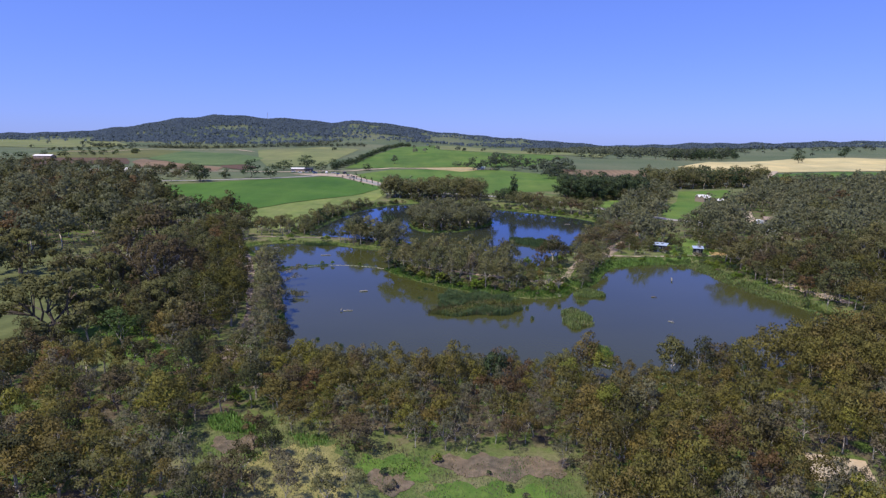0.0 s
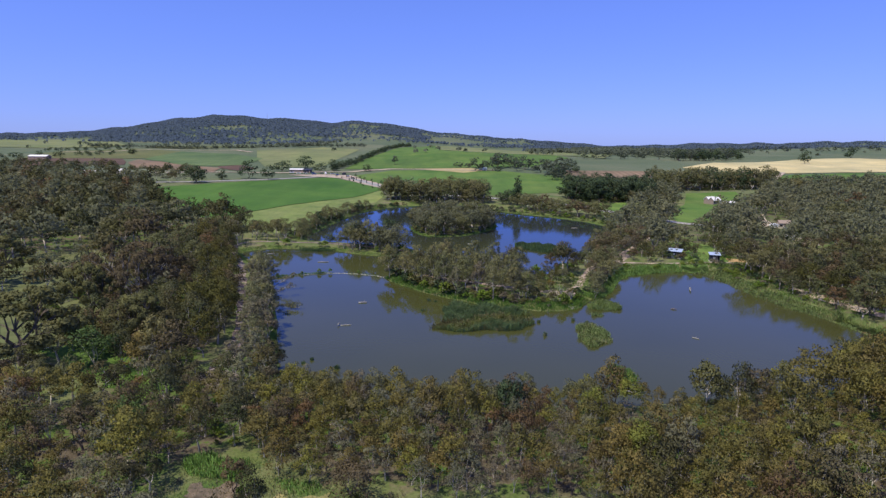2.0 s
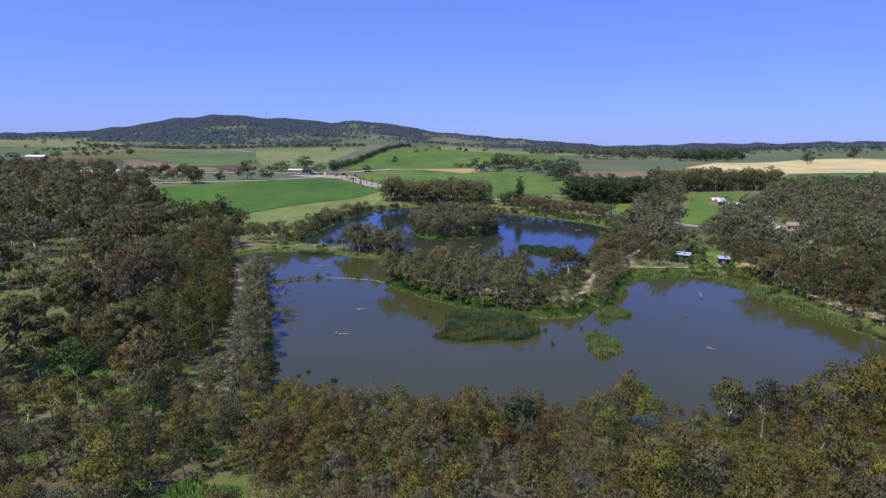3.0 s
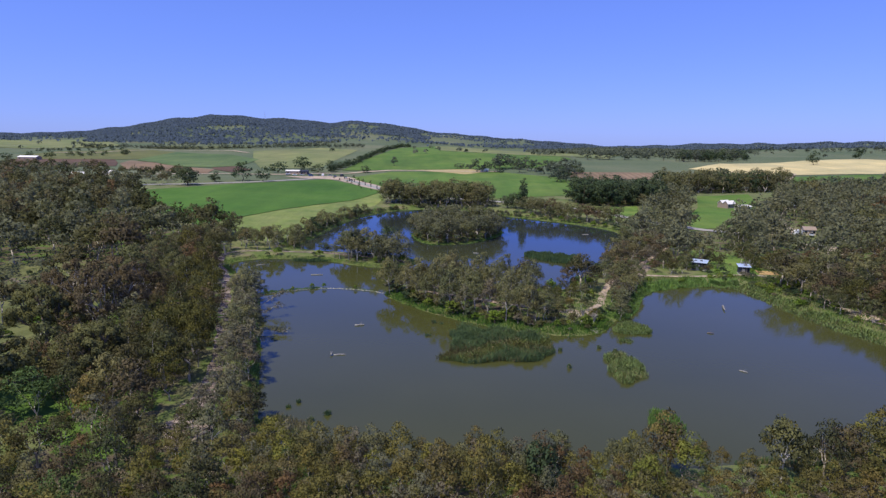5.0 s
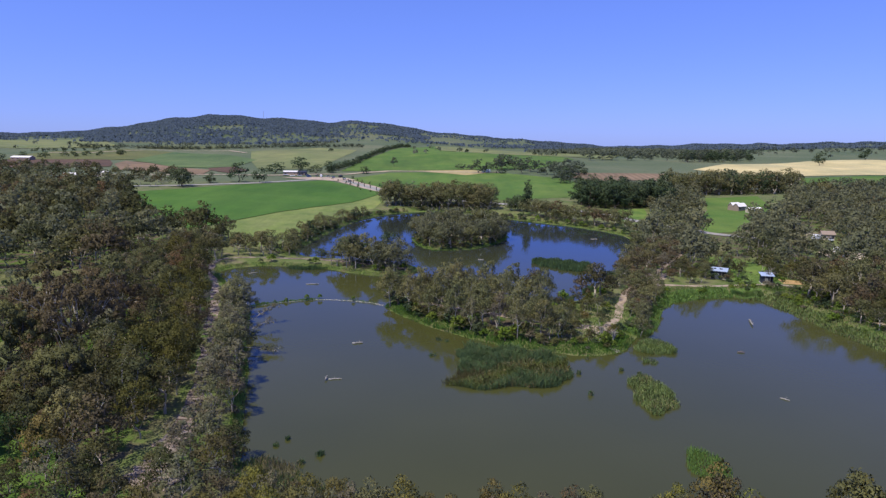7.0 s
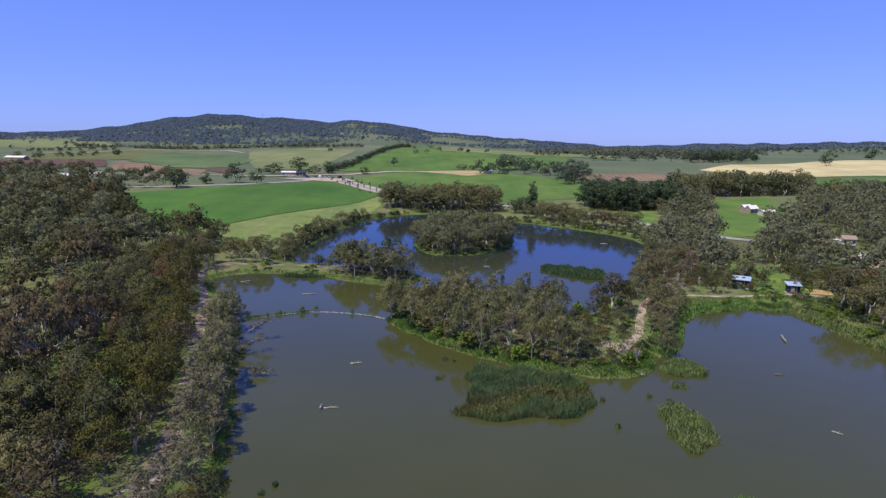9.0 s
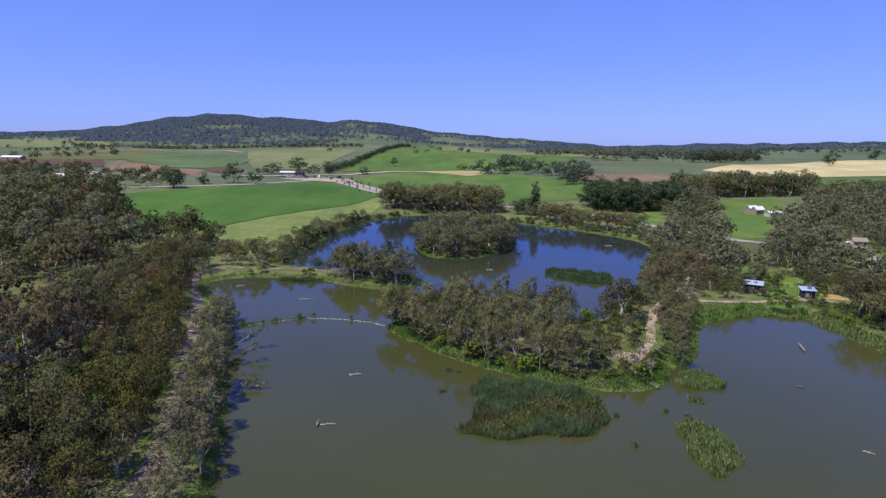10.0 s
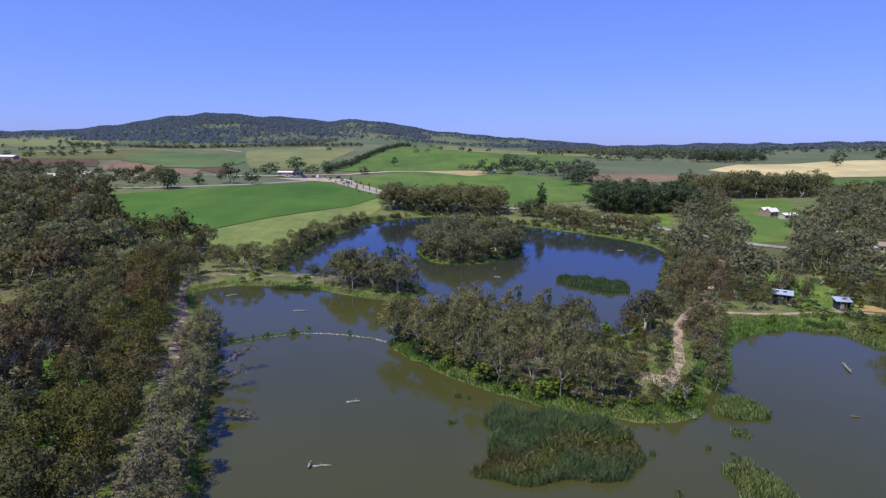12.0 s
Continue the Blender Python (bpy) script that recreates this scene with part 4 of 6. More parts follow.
def wood(poly, gap, tall, kinds, group, edge=0.0, tries=None, cut=True, wide=1.0):
    """Trees scattered inside an outline."""
    xs, ys = [p[0] for p in poly], [p[1] for p in poly]
    area = (max(xs) - min(xs)) * (max(ys) - min(ys))
    n = tries or int(area / gap ** 2 * 5)
    x, y = RNG.uniform(min(xs), max(xs), n), RNG.uniform(min(ys), max(ys), n)
    keep = away(poly, x, y) > edge
    keep &= (np.abs(x) < 0.745 * y + 9) & (y > 55)
    for gap_poly in OPEN_GROUND:
        keep &= away(gap_poly, x, y) < 0
    near = (np.abs(x) < 160) & (y < 470)
    keep[near] &= depth(x[near], y[near]) < -0.8
    names, weights = list(kinds), np.array(list(kinds.values()), float)
    for px, py in zip(x[keep], y[keep]):
        if cut and any(((px - cx) / rx) ** 2 + ((py - cy) / ry) ** 2 < 1 for cx, cy, rx, ry in CLEARINGS):
            continue
        if on_path(px, py) or not free(px, py, gap * RNG.uniform(0.85, 1.2)):
            continue
        key = names[RNG.choice(len(names), p=weights / weights.sum())]
        plant(key + "_low" if key.endswith("_mid") and py > 290 else key, px, py, RNG.uniform(*tall), group, wide=wide)


# single trees that stand out
for key, x, y, tall, wide, group in (
        ("wide", -78, 116, 16.5, 1.0, "old gums in the paddock"), ("wide", -128, 178, 16, 1.0, "old gums in the paddock"), ("wide", -81, 143, 15, 0.8, "old gums in the paddock"), ("bush_dark", -77.5, 101, 5.0, 1.5, ""), ("bush_dark", -83, 104, 4.0, 1.4, ""), ("green", -63.0, 113.0, 10, 1.15, ""), ("green", -44.5, 88.8, 7.2, 0.85, ""), ("rust", -49.3, 86, 8.2, 0.95, ""), ("rust", -46.5, 92, 8.0, 0.85, ""), ("rust", -41.6, 91.5, 7.2, 0.8, ""), ("bright_olive", 21, 93, 7.6, 0.85, ""), ("bright_olive", 27.5, 98.5, 7.8, 0.9, ""), ("bright_olive", 24, 80, 8.6, 0.95, ""), ("poplar", 47, 399, 20, 1.25, "poplars by the road"), ("dark", 42.5, 401, 13.5, 0.9, "poplars by the road"),
        ("dark", 38, 404, 11, 0.9, "poplars by the road"), ("olive", 1.6, 90.5, 11.2, 0.62, ""), ("olive", -2.6, 93, 9.0, 0.7, ""), ("dark", 9, 96, 8.5, 0.6, ""),
        ("rust", 26, 100, 8.8, 0.75, ""), ("rust_wide", -75, 153.5, 18.5, 0.85, "old rusty gums"), ("rust_wide", -79, 171, 16, 0.8, "old rusty gums"), ("rust_wide", -91, 166, 15.5, 0.8, "old rusty gums"), ("wide", -62, 127, 12.5, 0.85, "old gums in the paddock"), ("gum", -84, 184, 17, 1.0, ""),
        ("dark", -196, 486, 19, 1.25, "trees along the road"), ("dark", -186, 516, 9, 1.3, "trees along the road"), ("dark_far", -169, 530, 19, 0.9, "trees along the road"),
        ("dark_far", -152, 532, 15, 0.9, "trees along the road"), ("dark_far", -166, 630, 14, 1.5, "trees behind the shed"), ("dark_far", -150, 664, 17, 1.3, "trees behind the shed"),
        ("dark_far", -129, 640, 12, 1.3, "trees behind the shed"), ("dark_far", -118, 652, 14, 1.0, "trees behind the shed"), ("dark_far", -82, 650, 9, 1.5, "lone trees in pasture"),
        ("gum_far", -58, 728, 12, 1.0, "lone trees in pasture"), ("dark_far", 470, 800, 22, 0.85, "lone trees in pasture"), ("dark_far", 582, 880, 20, 1.15, "lone trees in pasture"),
        ("dark_far", 133, 640, 14, 1.5, "lone trees in pasture"), ("pale", 40, 99, 9.6, 0.75, ""), ("gum_olive", 44.5, 98, 9.6, 0.8, ""), ("rust", 47.5, 98.5, 9.2, 0.8, "")):
    free(x, y, 3)
    plant(key, x, y, tall, group, wide=wide)

wood(((-3, 76.5), (8, 75), (18, 74), (22, 86), (8, 88), (-4, 86)), 2.3, (4.0, 6.5), {"grey": 0.62, "rust": 0.22, "olive": 0.16}, "wattles on the near shore", wide=0.85)
wood(((-22, 79.5), (-15, 77.5), (-9.5, 78), (-2, 74.5), (10, 74), (12, 84), (-22, 88)), 2.2, (4.4, 6.8), {"grey": 0.38, "rust": 0.22, "olive": 0.40}, "wattles on the near shore", wide=0.85)
wood(FORESTS["front_belt"], 2.05, (4.6, 7.4), {"olive": 0.56, "grey": 0.24, "rust": 0.12, "gum": 0.08}, "wattles on the near shore", wide=0.82)
wood(((23, 84), (60, 84), (59, 106), (42, 102.5), (23, 102)), 2.6, (3.8, 6.2), {"olive": 0.76, "grey": 0.12, "rust": 0.04, "gum_olive": 0.08}, "wattles on the near shore", wide=0.8)
wood(((38, 86), (80, 86), (100, 104), (92, 122), (75, 112), (59, 106), (42, 102.5)), 2.9, (8.0, 11.6), {"olive": 0.76, "grey": 0.12, "rust": 0.04, "gum_olive": 0.08}, "wattles on the near shore", wide=0.8)
wood(FORESTS["front_right"], 2.75, (6.5, 10.0), {"olive": 0.76, "grey": 0.12, "rust": 0.04, "gum_olive": 0.08}, "wattles on the near shore", wide=0.8)
wood(FORESTS["front_left"], 3.2, (5.0, 9.5), {"olive": 0.28, "gum_olive": 0.40, "grey": 0.13, "rust": 0.17, "gum": 0.02}, "trees of the near wood", wide=0.85)
wood(((-40.5, 116), (-36, 122), (-42, 148), (-48, 166), (-54, 188), (-60, 202), (-64, 204), (-58, 184), (-53, 168), (-48, 150), (-42.5, 135)), 2.7, (5.0, 9.8), {"grey_fine": 0.82, "gum_fine": 0.18}, "trees on the west bank", edge=-0.9, wide=0.95)
wood(((-38, 104), (-29, 106), (-31, 114), (-36, 122), (-39.5, 117)), 2.7, (5.0, 8.0), {"grey_fine": 0.45, "olive": 0.3, "gum_olive": 0.25}, "trees on the west bank", edge=-0.4, wide=0.9)
wood(FORESTS["peninsula"], 2.75, (6.0, 12.0), {"gum_fine": 0.76, "gum_olive": 0.12, "grey_fine": 0.12}, "gums on the peninsula", wide=0.70)
wood(FORESTS["spit"], 2.7, (5.5, 13.0), {"gum_shore": 0.66, "gum": 0.24, "dark": 0.10}, "gums on the spit", wide=0.85)
wood(((-47, 118), (-44.5, 126), (-48, 140), (-54, 158), (-60, 176), (-66, 196), (-78, 226), (-86, 240), (-92, 234), (-74, 196), (-62, 160), (-54, 132)), 3.9, (8.5, 12.5), {"gold": 0.55, "gum_olive": 0.3, "rust": 0.15}, "wattles along the west path", wide=0.85)
wood(FORESTS["west_near"], 4.3, (7.0, 12), {"gum": 0.14, "gum_olive": 0.56, "rust": 0.14, "grey": 0.16}, "gums of the west wood", wide=0.9)
wood(FORESTS["west_deep"], 7.3, (11, 18), {"gum_mid": 0.42, "olive_mid": 0.52, "rust_mid": 0.06}, "gums of the west wood")
wood(FORESTS["island"], 3.7, (7, 13.5), {"gum_shore": 0.62, "gum_full": 0.16, "gum_olive": 0.22}, "gums on the island")
wood(FORESTS["far_shore"], 3.7, (12, 17.5), {"gum_full": 0.8, "gum_mid": 0.2}, "gums on the far shore")
wood(FORESTS["far_shore_east"], 3.8, (8, 11.5), {"gum_full": 0.75, "rust_mid": 0.25}, "gums on the far shore")
wood(FORESTS["dark_grove"], 6.5, (15, 19), {"dark": 1.0}, "oaks of the grove")
wood(FORESTS["neck"], 3.7, (6.5, 10.5), {"gum": 0.4, "rust": 0.42, "grey": 0.18}, "trees along the footpath")
wood(FORESTS["east_shore"], 3.8, (5.5, 13), {"gum": 0.5, "rust": 0.2, "gum_olive": 0.2, "gold": 0.1}, "trees on the east shore")
wood(FORESTS["east_wood"], 7.0, (9, 16), {"gum_mid": 0.90, "gum_full": 0.06, "rust_mid": 0.04}, "gums of the east wood")
wood(FORESTS["east_band"], 5.6, (14, 20), {"gum_full": 0.75, "gum_mid": 0.15, "dark_far": 0.1}, "gums behind the paddock")
wood(((72, 356), (84, 336), (87, 318), (84, 300), (75, 282), (66, 260), (71, 258), (84, 284), (92, 304), (94, 322), (89, 342), (78, 358)), 4.4, (4.5, 8.5), {"gum": 0.55, "gum_full": 0.25, "rust": 0.2}, "trees on the back lake shore", edge=-0.5)
wood(((-64, 282), (-60, 322), (-54, 356), (-48, 384), (-52, 388), (-60, 360), (-68, 322), (-70, 290)), 3.2, (3.5, 7.5), {"gum": 0.5, "gum_full": 0.4, "bush_dark": 0.1}, "low trees round the back lake", edge=-1)
wood(((-84, 262), (-70, 264), (-60, 266), (-66, 276), (-84, 280)), 4.2, (6, 9), {"gum": 1.0}, "low trees round the back lake")
wood(((-300, 500), (-215, 470), (-206, 500), (-220, 560), (-300, 560)), 10, (8, 12), {"olive_mid": 0.7, "gum_mid": 0.3}, "trees round the farm houses")
wood(((-460, 560), (-310, 470), (-300, 560), (-320, 615), (-460, 650)), 11, (8, 12), {"olive_mid": 0.6, "gum_mid": 0.4}, "trees round the farm houses")
for x, y, tall, key in ((19, 700, 9, "gum_far"), (14, 704, 7, "gum_far"), (26, 696, 8, "gum_far"), (34, 664, 19, "gum_far"), (44, 668, 12, "gum_far"), (52, 662, 17, "gum_far"), (60, 690, 19, "gum_far"), (68, 704, 20, "gum_far"), (74, 692, 16, "gum_far"), (81, 687, 17, "gum_far"),
                        (88, 672, 19, "gum_far"), (94, 660, 16, "gum_far"), (100, 640, 18, "gum_far"), (103, 613, 17, "gum_far"), (110, 596, 15, "dark_far"), (99, 562, 15, "gum_far"), (108, 568, 17, "gum_far"), (114, 574, 12, "dark_far"), (120, 640, 18, "gum_far"), (128, 656, 16, "gum_far"), (139, 672, 13, "gum_far"),
                        (57, 652, 8, "dark_far"), (78, 656, 12, "gum_far"), (112, 622, 14, "gum_far")):
    plant(key, x, y, tall, "trees in the hollow", wide=RNG.uniform(0.95, 1.25))
wood(((330, 870), (440, 900), (452, 945), (340, 925)), 11, (13, 20), {"dark_far": 0.8, "gum_far": 0.2}, "trees behind the hay field")
wood(((100, 480), (150, 470), (165, 500), (150, 540), (120, 545)), 9, (8, 13), {"dark_far": 0.6, "gum_far": 0.4}, "trees behind the grove")
wood(((390, 500), (330, 450), (300, 480), (270, 490), (330, 440), (420, 520), (500, 620), (470, 630)), 10, (10, 15), {"gum_far": 1.0}, "trees beside the east field", edge=-3)
wood(((205, 392), (222, 430), (246, 470), (300, 490), (390, 500), (330, 440), (270, 400), (215, 380)), 6.8, (10, 15), {"gum_mid": 0.85, "olive_mid": 0.15}, "gums beside the paddock")
wood(((112, 354), (130, 346), (150, 378), (152, 410), (172, 450), (182, 486), (160, 486), (140, 452), (126, 420), (118, 385)), 6.5, (9, 14), {"gum_mid": 0.8, "olive_mid": 0.2}, "gums beside the paddock")
wood(((66, 222), (78, 221), (96, 226), (122, 220), (120, 238), (90, 246), (74, 240)), 3.1, (3.5, 7.5), {"gum_olive": 0.3, "rust": 0.25, "gum": 0.35, "gold": 0.1}, "small trees round the shelters", wide=0.9)
for x, y, tall, key in ((91, 229.5, 6.5, "gum_olive"), (108.5, 222, 7.5, "gum"), (115, 221, 8, "gum_olive"), (72, 221, 6, "gold"), (76, 222, 5.5, "gum"), (87, 233, 9, "gum"), (101.5, 229, 6, "gold"), (112, 203, 6.5, "gum"), (109, 193, 6, "gold"), (106, 184, 5, "gum"), (117, 214, 7, "gum"), (99.5, 174, 4.5, "gum_olive"), (104, 168, 5, "gum"), (109, 177, 7, "rust")):
    plant(key, x, y, tall, "small trees round the shelters", wide=0.9)
for x, y, tall in ((-74, 257.5, 9), (-70, 260, 9.5), (-66, 257, 8), (-79, 259, 8.5), (-57.5, 259.5, 7.5), (-84, 256, 8), (-61, 262, 6)):
    plant("gum", x, y, tall, "low trees round the back lake", wide=0.95)
plant("dark", -48, 257.5, 5.0, "low trees round the back lake", wide=1.2)
wood(((38.5, 168.5), (42, 172), (47, 184), (53, 197), (57, 206), (54, 209), (49, 203), (44, 192), (41, 181)), 2.7, (4.5, 7.5), {"gum_fine": 0.7, "rust": 0.1, "grey_fine": 0.2}, "trees along the footpath", wide=0.85)
for x, y, tall, key in ((26.5, 193, 4.2, "gum_olive"), (29, 190, 3.6, "gold"), (31.5, 186, 4.4, "gum"), (28, 183, 4.0, "gum_olive"), (33.5, 191, 4.6, "gold"), (30, 179, 3.4, "olive"), (27, 176, 4.8, "gum"), (33, 197.5, 8.5, "rust"), (37.5, 199.5, 12.0, "gum_olive"), (39.5, 201.5, 11.0, "gum_olive"), (35, 187, 6.0, "gum_fine"), (41, 172, 6.5, "gum_fine"), (43, 176.5, 6.0, "grey_fine"), (44.5, 181, 7.0, "gum_fine"), (46.5, 187, 6.5, "grey_fine"), (42.5, 183.5, 5.5, "gum_fine"), (48.5, 193, 7.0, "gum_fine"), (46, 197, 6.5, "rust"), (50.5, 200, 6.0, "gum"), (19.5, 166.5, 6.5, "gum_fine"), (22.5, 168, 4.6, "gum_fine"), (25.5, 170.5, 4.6, "gum"), (24, 166, 3.4, "gum_olive"), (28.5, 166.5, 3.2, "gum_olive"), (22, 173, 5.0, "gum_fine"),
                        (40.5, 197, 5, "gum"), (44, 206.5, 6, "rust"), (48, 214.5, 6.5, "gum"), (53, 221, 6, "gum_olive"), (94, 258, 4, "gold"), (98, 264, 4.5, "gum"), (112, 254, 4, "gold"), (118, 258, 4.5, "rust"), (107, 280, 4, "gum_olive"), (109, 288, 4.5, "gum"),
                        (152, 240, 5, "gum"), (146, 246, 5.5, "gum_olive"), (158, 282, 5, "rust"), (164, 290, 5.5, "gum"), (155, 258, 4, "gum"), (168, 312, 5, "gum_olive")):
    plant(key, x, y, tall, "small trees in the clearings", wide=0.95)
wood(((19, 163.5), (30, 162.5), (36, 168), (40, 178), (43, 192), (37, 201), (30, 201), (24, 196), (22, 180)), 2.9, (2.0, 3.9), {"gum_olive": 0.25, "gum": 0.3, "gold": 0.15, "bush": 0.2, "bush_dark": 0.1}, "small trees in the clearings", cut=False, wide=1.0)
wood(((39, 167), (43, 171), (49, 184), (55, 198), (58, 208), (54, 210), (50, 204), (46.5, 196), (43.5, 184)), 2.6, (4.5, 8.0), {"gum_fine": 0.6, "rust": 0.2, "grey_fine": 0.2}, "trees along the footpath", cut=False, wide=0.85)
wood(((-55, 100), (-38, 99), (-40, 108), (-45, 112), (-47, 124), (-52, 138), (-70, 140), (-66, 124), (-56, 114)), 3.5, (7.0, 11.0), {"gum_olive": 0.62, "rust": 0.2, "olive": 0.1, "grey": 0.08}, "trees of the near wood", cut=False, wide=0.9)
# hedgerows and tree lines on the far land
for line, gap, tall, key in (
        (((-119, 642), (-105, 722), (-102, 850), (-93, 994), (-64, 1206)), 7, (6, 10), "dark_far"), (((-640, 1100), (-573, 1082), (-504, 1104), (-414, 1072), (-345, 1086), (-246, 1146), (-220, 1140), (-142, 1112)), 4.6, (6.5, 10), "gum_far"),
        (((-560, 760), (-470, 800), (-420, 860)), 14, (7, 11), "dark_far"), 
        (((195, 862), (240, 880), (330, 892)), 15, (10, 16), "gum_far"), (((500, 640), (560, 720), (640, 850)), 14, (12, 18), "gum_far"), (((-640, 980), (-560, 960), (-500, 975)), 9, (5, 9), "dark_far"), (((560, 1250), (700, 1190), (860, 1200)), 13, (8, 13), "gum_far"), (((300, 1010), (420, 1040), (520, 1020)), 12, (8, 14), "gum_far")):
    for (ax, ay), (bx, by) in zip(line, line[1:]):
        n = max(1, int(math.hypot(bx - ax, by - ay) / gap))
        for i in range(n):
            k = (i + RNG.uniform(0, 1)) / n
            plant(key, ax + (bx - ax) * k + RNG.normal() * 2, ay + (by - ay) * k + RNG.normal() * 2, RNG.uniform(*tall), "hedgerow trees", wide=1.15)


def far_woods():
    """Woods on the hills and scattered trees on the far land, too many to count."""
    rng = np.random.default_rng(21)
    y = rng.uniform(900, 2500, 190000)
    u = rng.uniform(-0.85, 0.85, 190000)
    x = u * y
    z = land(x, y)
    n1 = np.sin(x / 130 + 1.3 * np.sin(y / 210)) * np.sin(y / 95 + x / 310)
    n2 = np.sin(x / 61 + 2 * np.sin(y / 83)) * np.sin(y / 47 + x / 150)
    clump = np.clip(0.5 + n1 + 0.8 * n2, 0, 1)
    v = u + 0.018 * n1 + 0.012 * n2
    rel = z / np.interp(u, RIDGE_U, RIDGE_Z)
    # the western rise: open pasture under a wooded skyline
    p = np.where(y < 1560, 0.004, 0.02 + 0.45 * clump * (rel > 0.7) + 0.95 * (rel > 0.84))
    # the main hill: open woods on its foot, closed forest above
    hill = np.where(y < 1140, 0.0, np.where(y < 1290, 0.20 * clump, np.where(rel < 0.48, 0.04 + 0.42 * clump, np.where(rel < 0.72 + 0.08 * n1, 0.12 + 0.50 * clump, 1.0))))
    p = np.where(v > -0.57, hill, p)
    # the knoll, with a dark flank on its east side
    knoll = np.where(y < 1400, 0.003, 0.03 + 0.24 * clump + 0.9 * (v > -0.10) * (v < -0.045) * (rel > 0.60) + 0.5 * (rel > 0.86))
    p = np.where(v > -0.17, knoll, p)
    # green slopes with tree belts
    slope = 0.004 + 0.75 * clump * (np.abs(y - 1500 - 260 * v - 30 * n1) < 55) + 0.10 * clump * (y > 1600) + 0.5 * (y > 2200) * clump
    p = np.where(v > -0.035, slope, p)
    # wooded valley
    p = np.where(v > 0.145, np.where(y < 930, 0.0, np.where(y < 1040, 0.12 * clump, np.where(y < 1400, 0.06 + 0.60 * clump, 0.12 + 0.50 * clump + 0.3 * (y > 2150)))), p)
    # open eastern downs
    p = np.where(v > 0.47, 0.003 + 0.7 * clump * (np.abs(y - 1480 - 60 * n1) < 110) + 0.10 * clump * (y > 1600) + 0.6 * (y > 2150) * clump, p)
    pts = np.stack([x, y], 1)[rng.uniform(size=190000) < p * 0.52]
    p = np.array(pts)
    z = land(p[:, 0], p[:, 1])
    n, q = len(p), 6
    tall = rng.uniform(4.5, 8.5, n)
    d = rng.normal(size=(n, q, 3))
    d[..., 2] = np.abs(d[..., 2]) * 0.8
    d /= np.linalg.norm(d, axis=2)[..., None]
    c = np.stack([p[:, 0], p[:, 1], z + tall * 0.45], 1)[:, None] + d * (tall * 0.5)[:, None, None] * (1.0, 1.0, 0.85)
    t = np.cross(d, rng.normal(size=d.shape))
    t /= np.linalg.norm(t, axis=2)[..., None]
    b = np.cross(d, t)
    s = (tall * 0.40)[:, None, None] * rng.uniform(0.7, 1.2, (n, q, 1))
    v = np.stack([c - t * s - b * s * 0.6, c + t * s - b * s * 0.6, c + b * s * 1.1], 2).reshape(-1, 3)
    # normals bent upward, lowering the contrast as haze would
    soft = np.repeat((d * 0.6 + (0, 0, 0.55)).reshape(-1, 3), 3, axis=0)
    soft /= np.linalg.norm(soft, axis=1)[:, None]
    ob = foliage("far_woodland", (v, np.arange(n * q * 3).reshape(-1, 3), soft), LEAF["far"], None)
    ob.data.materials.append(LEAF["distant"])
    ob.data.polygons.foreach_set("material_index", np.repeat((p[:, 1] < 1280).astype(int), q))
    tagged(ob, "grey green eucalyptus woods, distance haze blue in the leaf colour", "woodland", kind="stuff")


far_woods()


# ---- low growth ----
def blades(name, points, tall, wide, leaf, label, category="reeds", straw=0.0, z=None, seed=0, lean=0.25, dry="straw", sunlit=False):
    """A bed of upright blades; too many to count."""
    rng = np.random.default_rng(seed)
    p = np.asarray(points, float)
    n = len(p)
    zz = (ground_z(p[:, 0], p[:, 1])[0] if z is None else np.full(n, z)) - 0.05
    zz = np.maximum(zz, -0.3)
    h = rng.uniform(tall[0], tall[1], n) * (0.8 + 0.25 * np.sin(p[:, 0] * 0.9 + 2 * np.sin(p[:, 1] * 0.5)))
    a = rng.uniform(0, 6.283, n)
    w = wide * rng.uniform(0.6, 1.3, n)
    d = np.stack([np.cos(a) * w, np.sin(a) * w, np.zeros(n)], 1)
    foot = np.stack([p[:, 0], p[:, 1], zz], 1)
    mid = foot + np.stack([rng.normal(scale=lean * 0.3, size=n) * h, rng.normal(scale=lean * 0.3, size=n) * h, h * 0.6], 1)
    tip = mid + np.stack([rng.normal(scale=lean * 0.6, size=n) * h, rng.normal(scale=lean * 0.6, size=n) * h, h * 0.38], 1)
    v = np.stack([foot - d * 0.6, foot + d * 0.6, mid + d, tip, mid - d], 1).reshape(-1, 3)
    f = np.arange(n * 5).reshape(-1, 5)
    ob = part(name, v, f, LEAF[leaf], smooth_faces=sunlit)
    if sunlit:
        # normals bent upward to brighten the blades, whichever way they face
        up = np.repeat(rng.normal(scale=0.45, size=(n, 3)) + (0, 0, 1), 5, axis=0)
        ob.data.normals_split_custom_set_from_vertices((up / np.linalg.norm(up, axis=1)[:, None]).tolist())
    if straw:
        ob.data.materials.append(LEAF[dry])
        patch = 0.5 + 0.5 * np.sin(p[:, 0] / 2.7 + 1.3) * np.sin(p[:, 1] / 2.1)
        ob.data.polygons.foreach_set("material_index", (rng.uniform(size=n) < straw * 2 * patch).astype(int))
    return tagged(ob, label, category, kind="stuff")


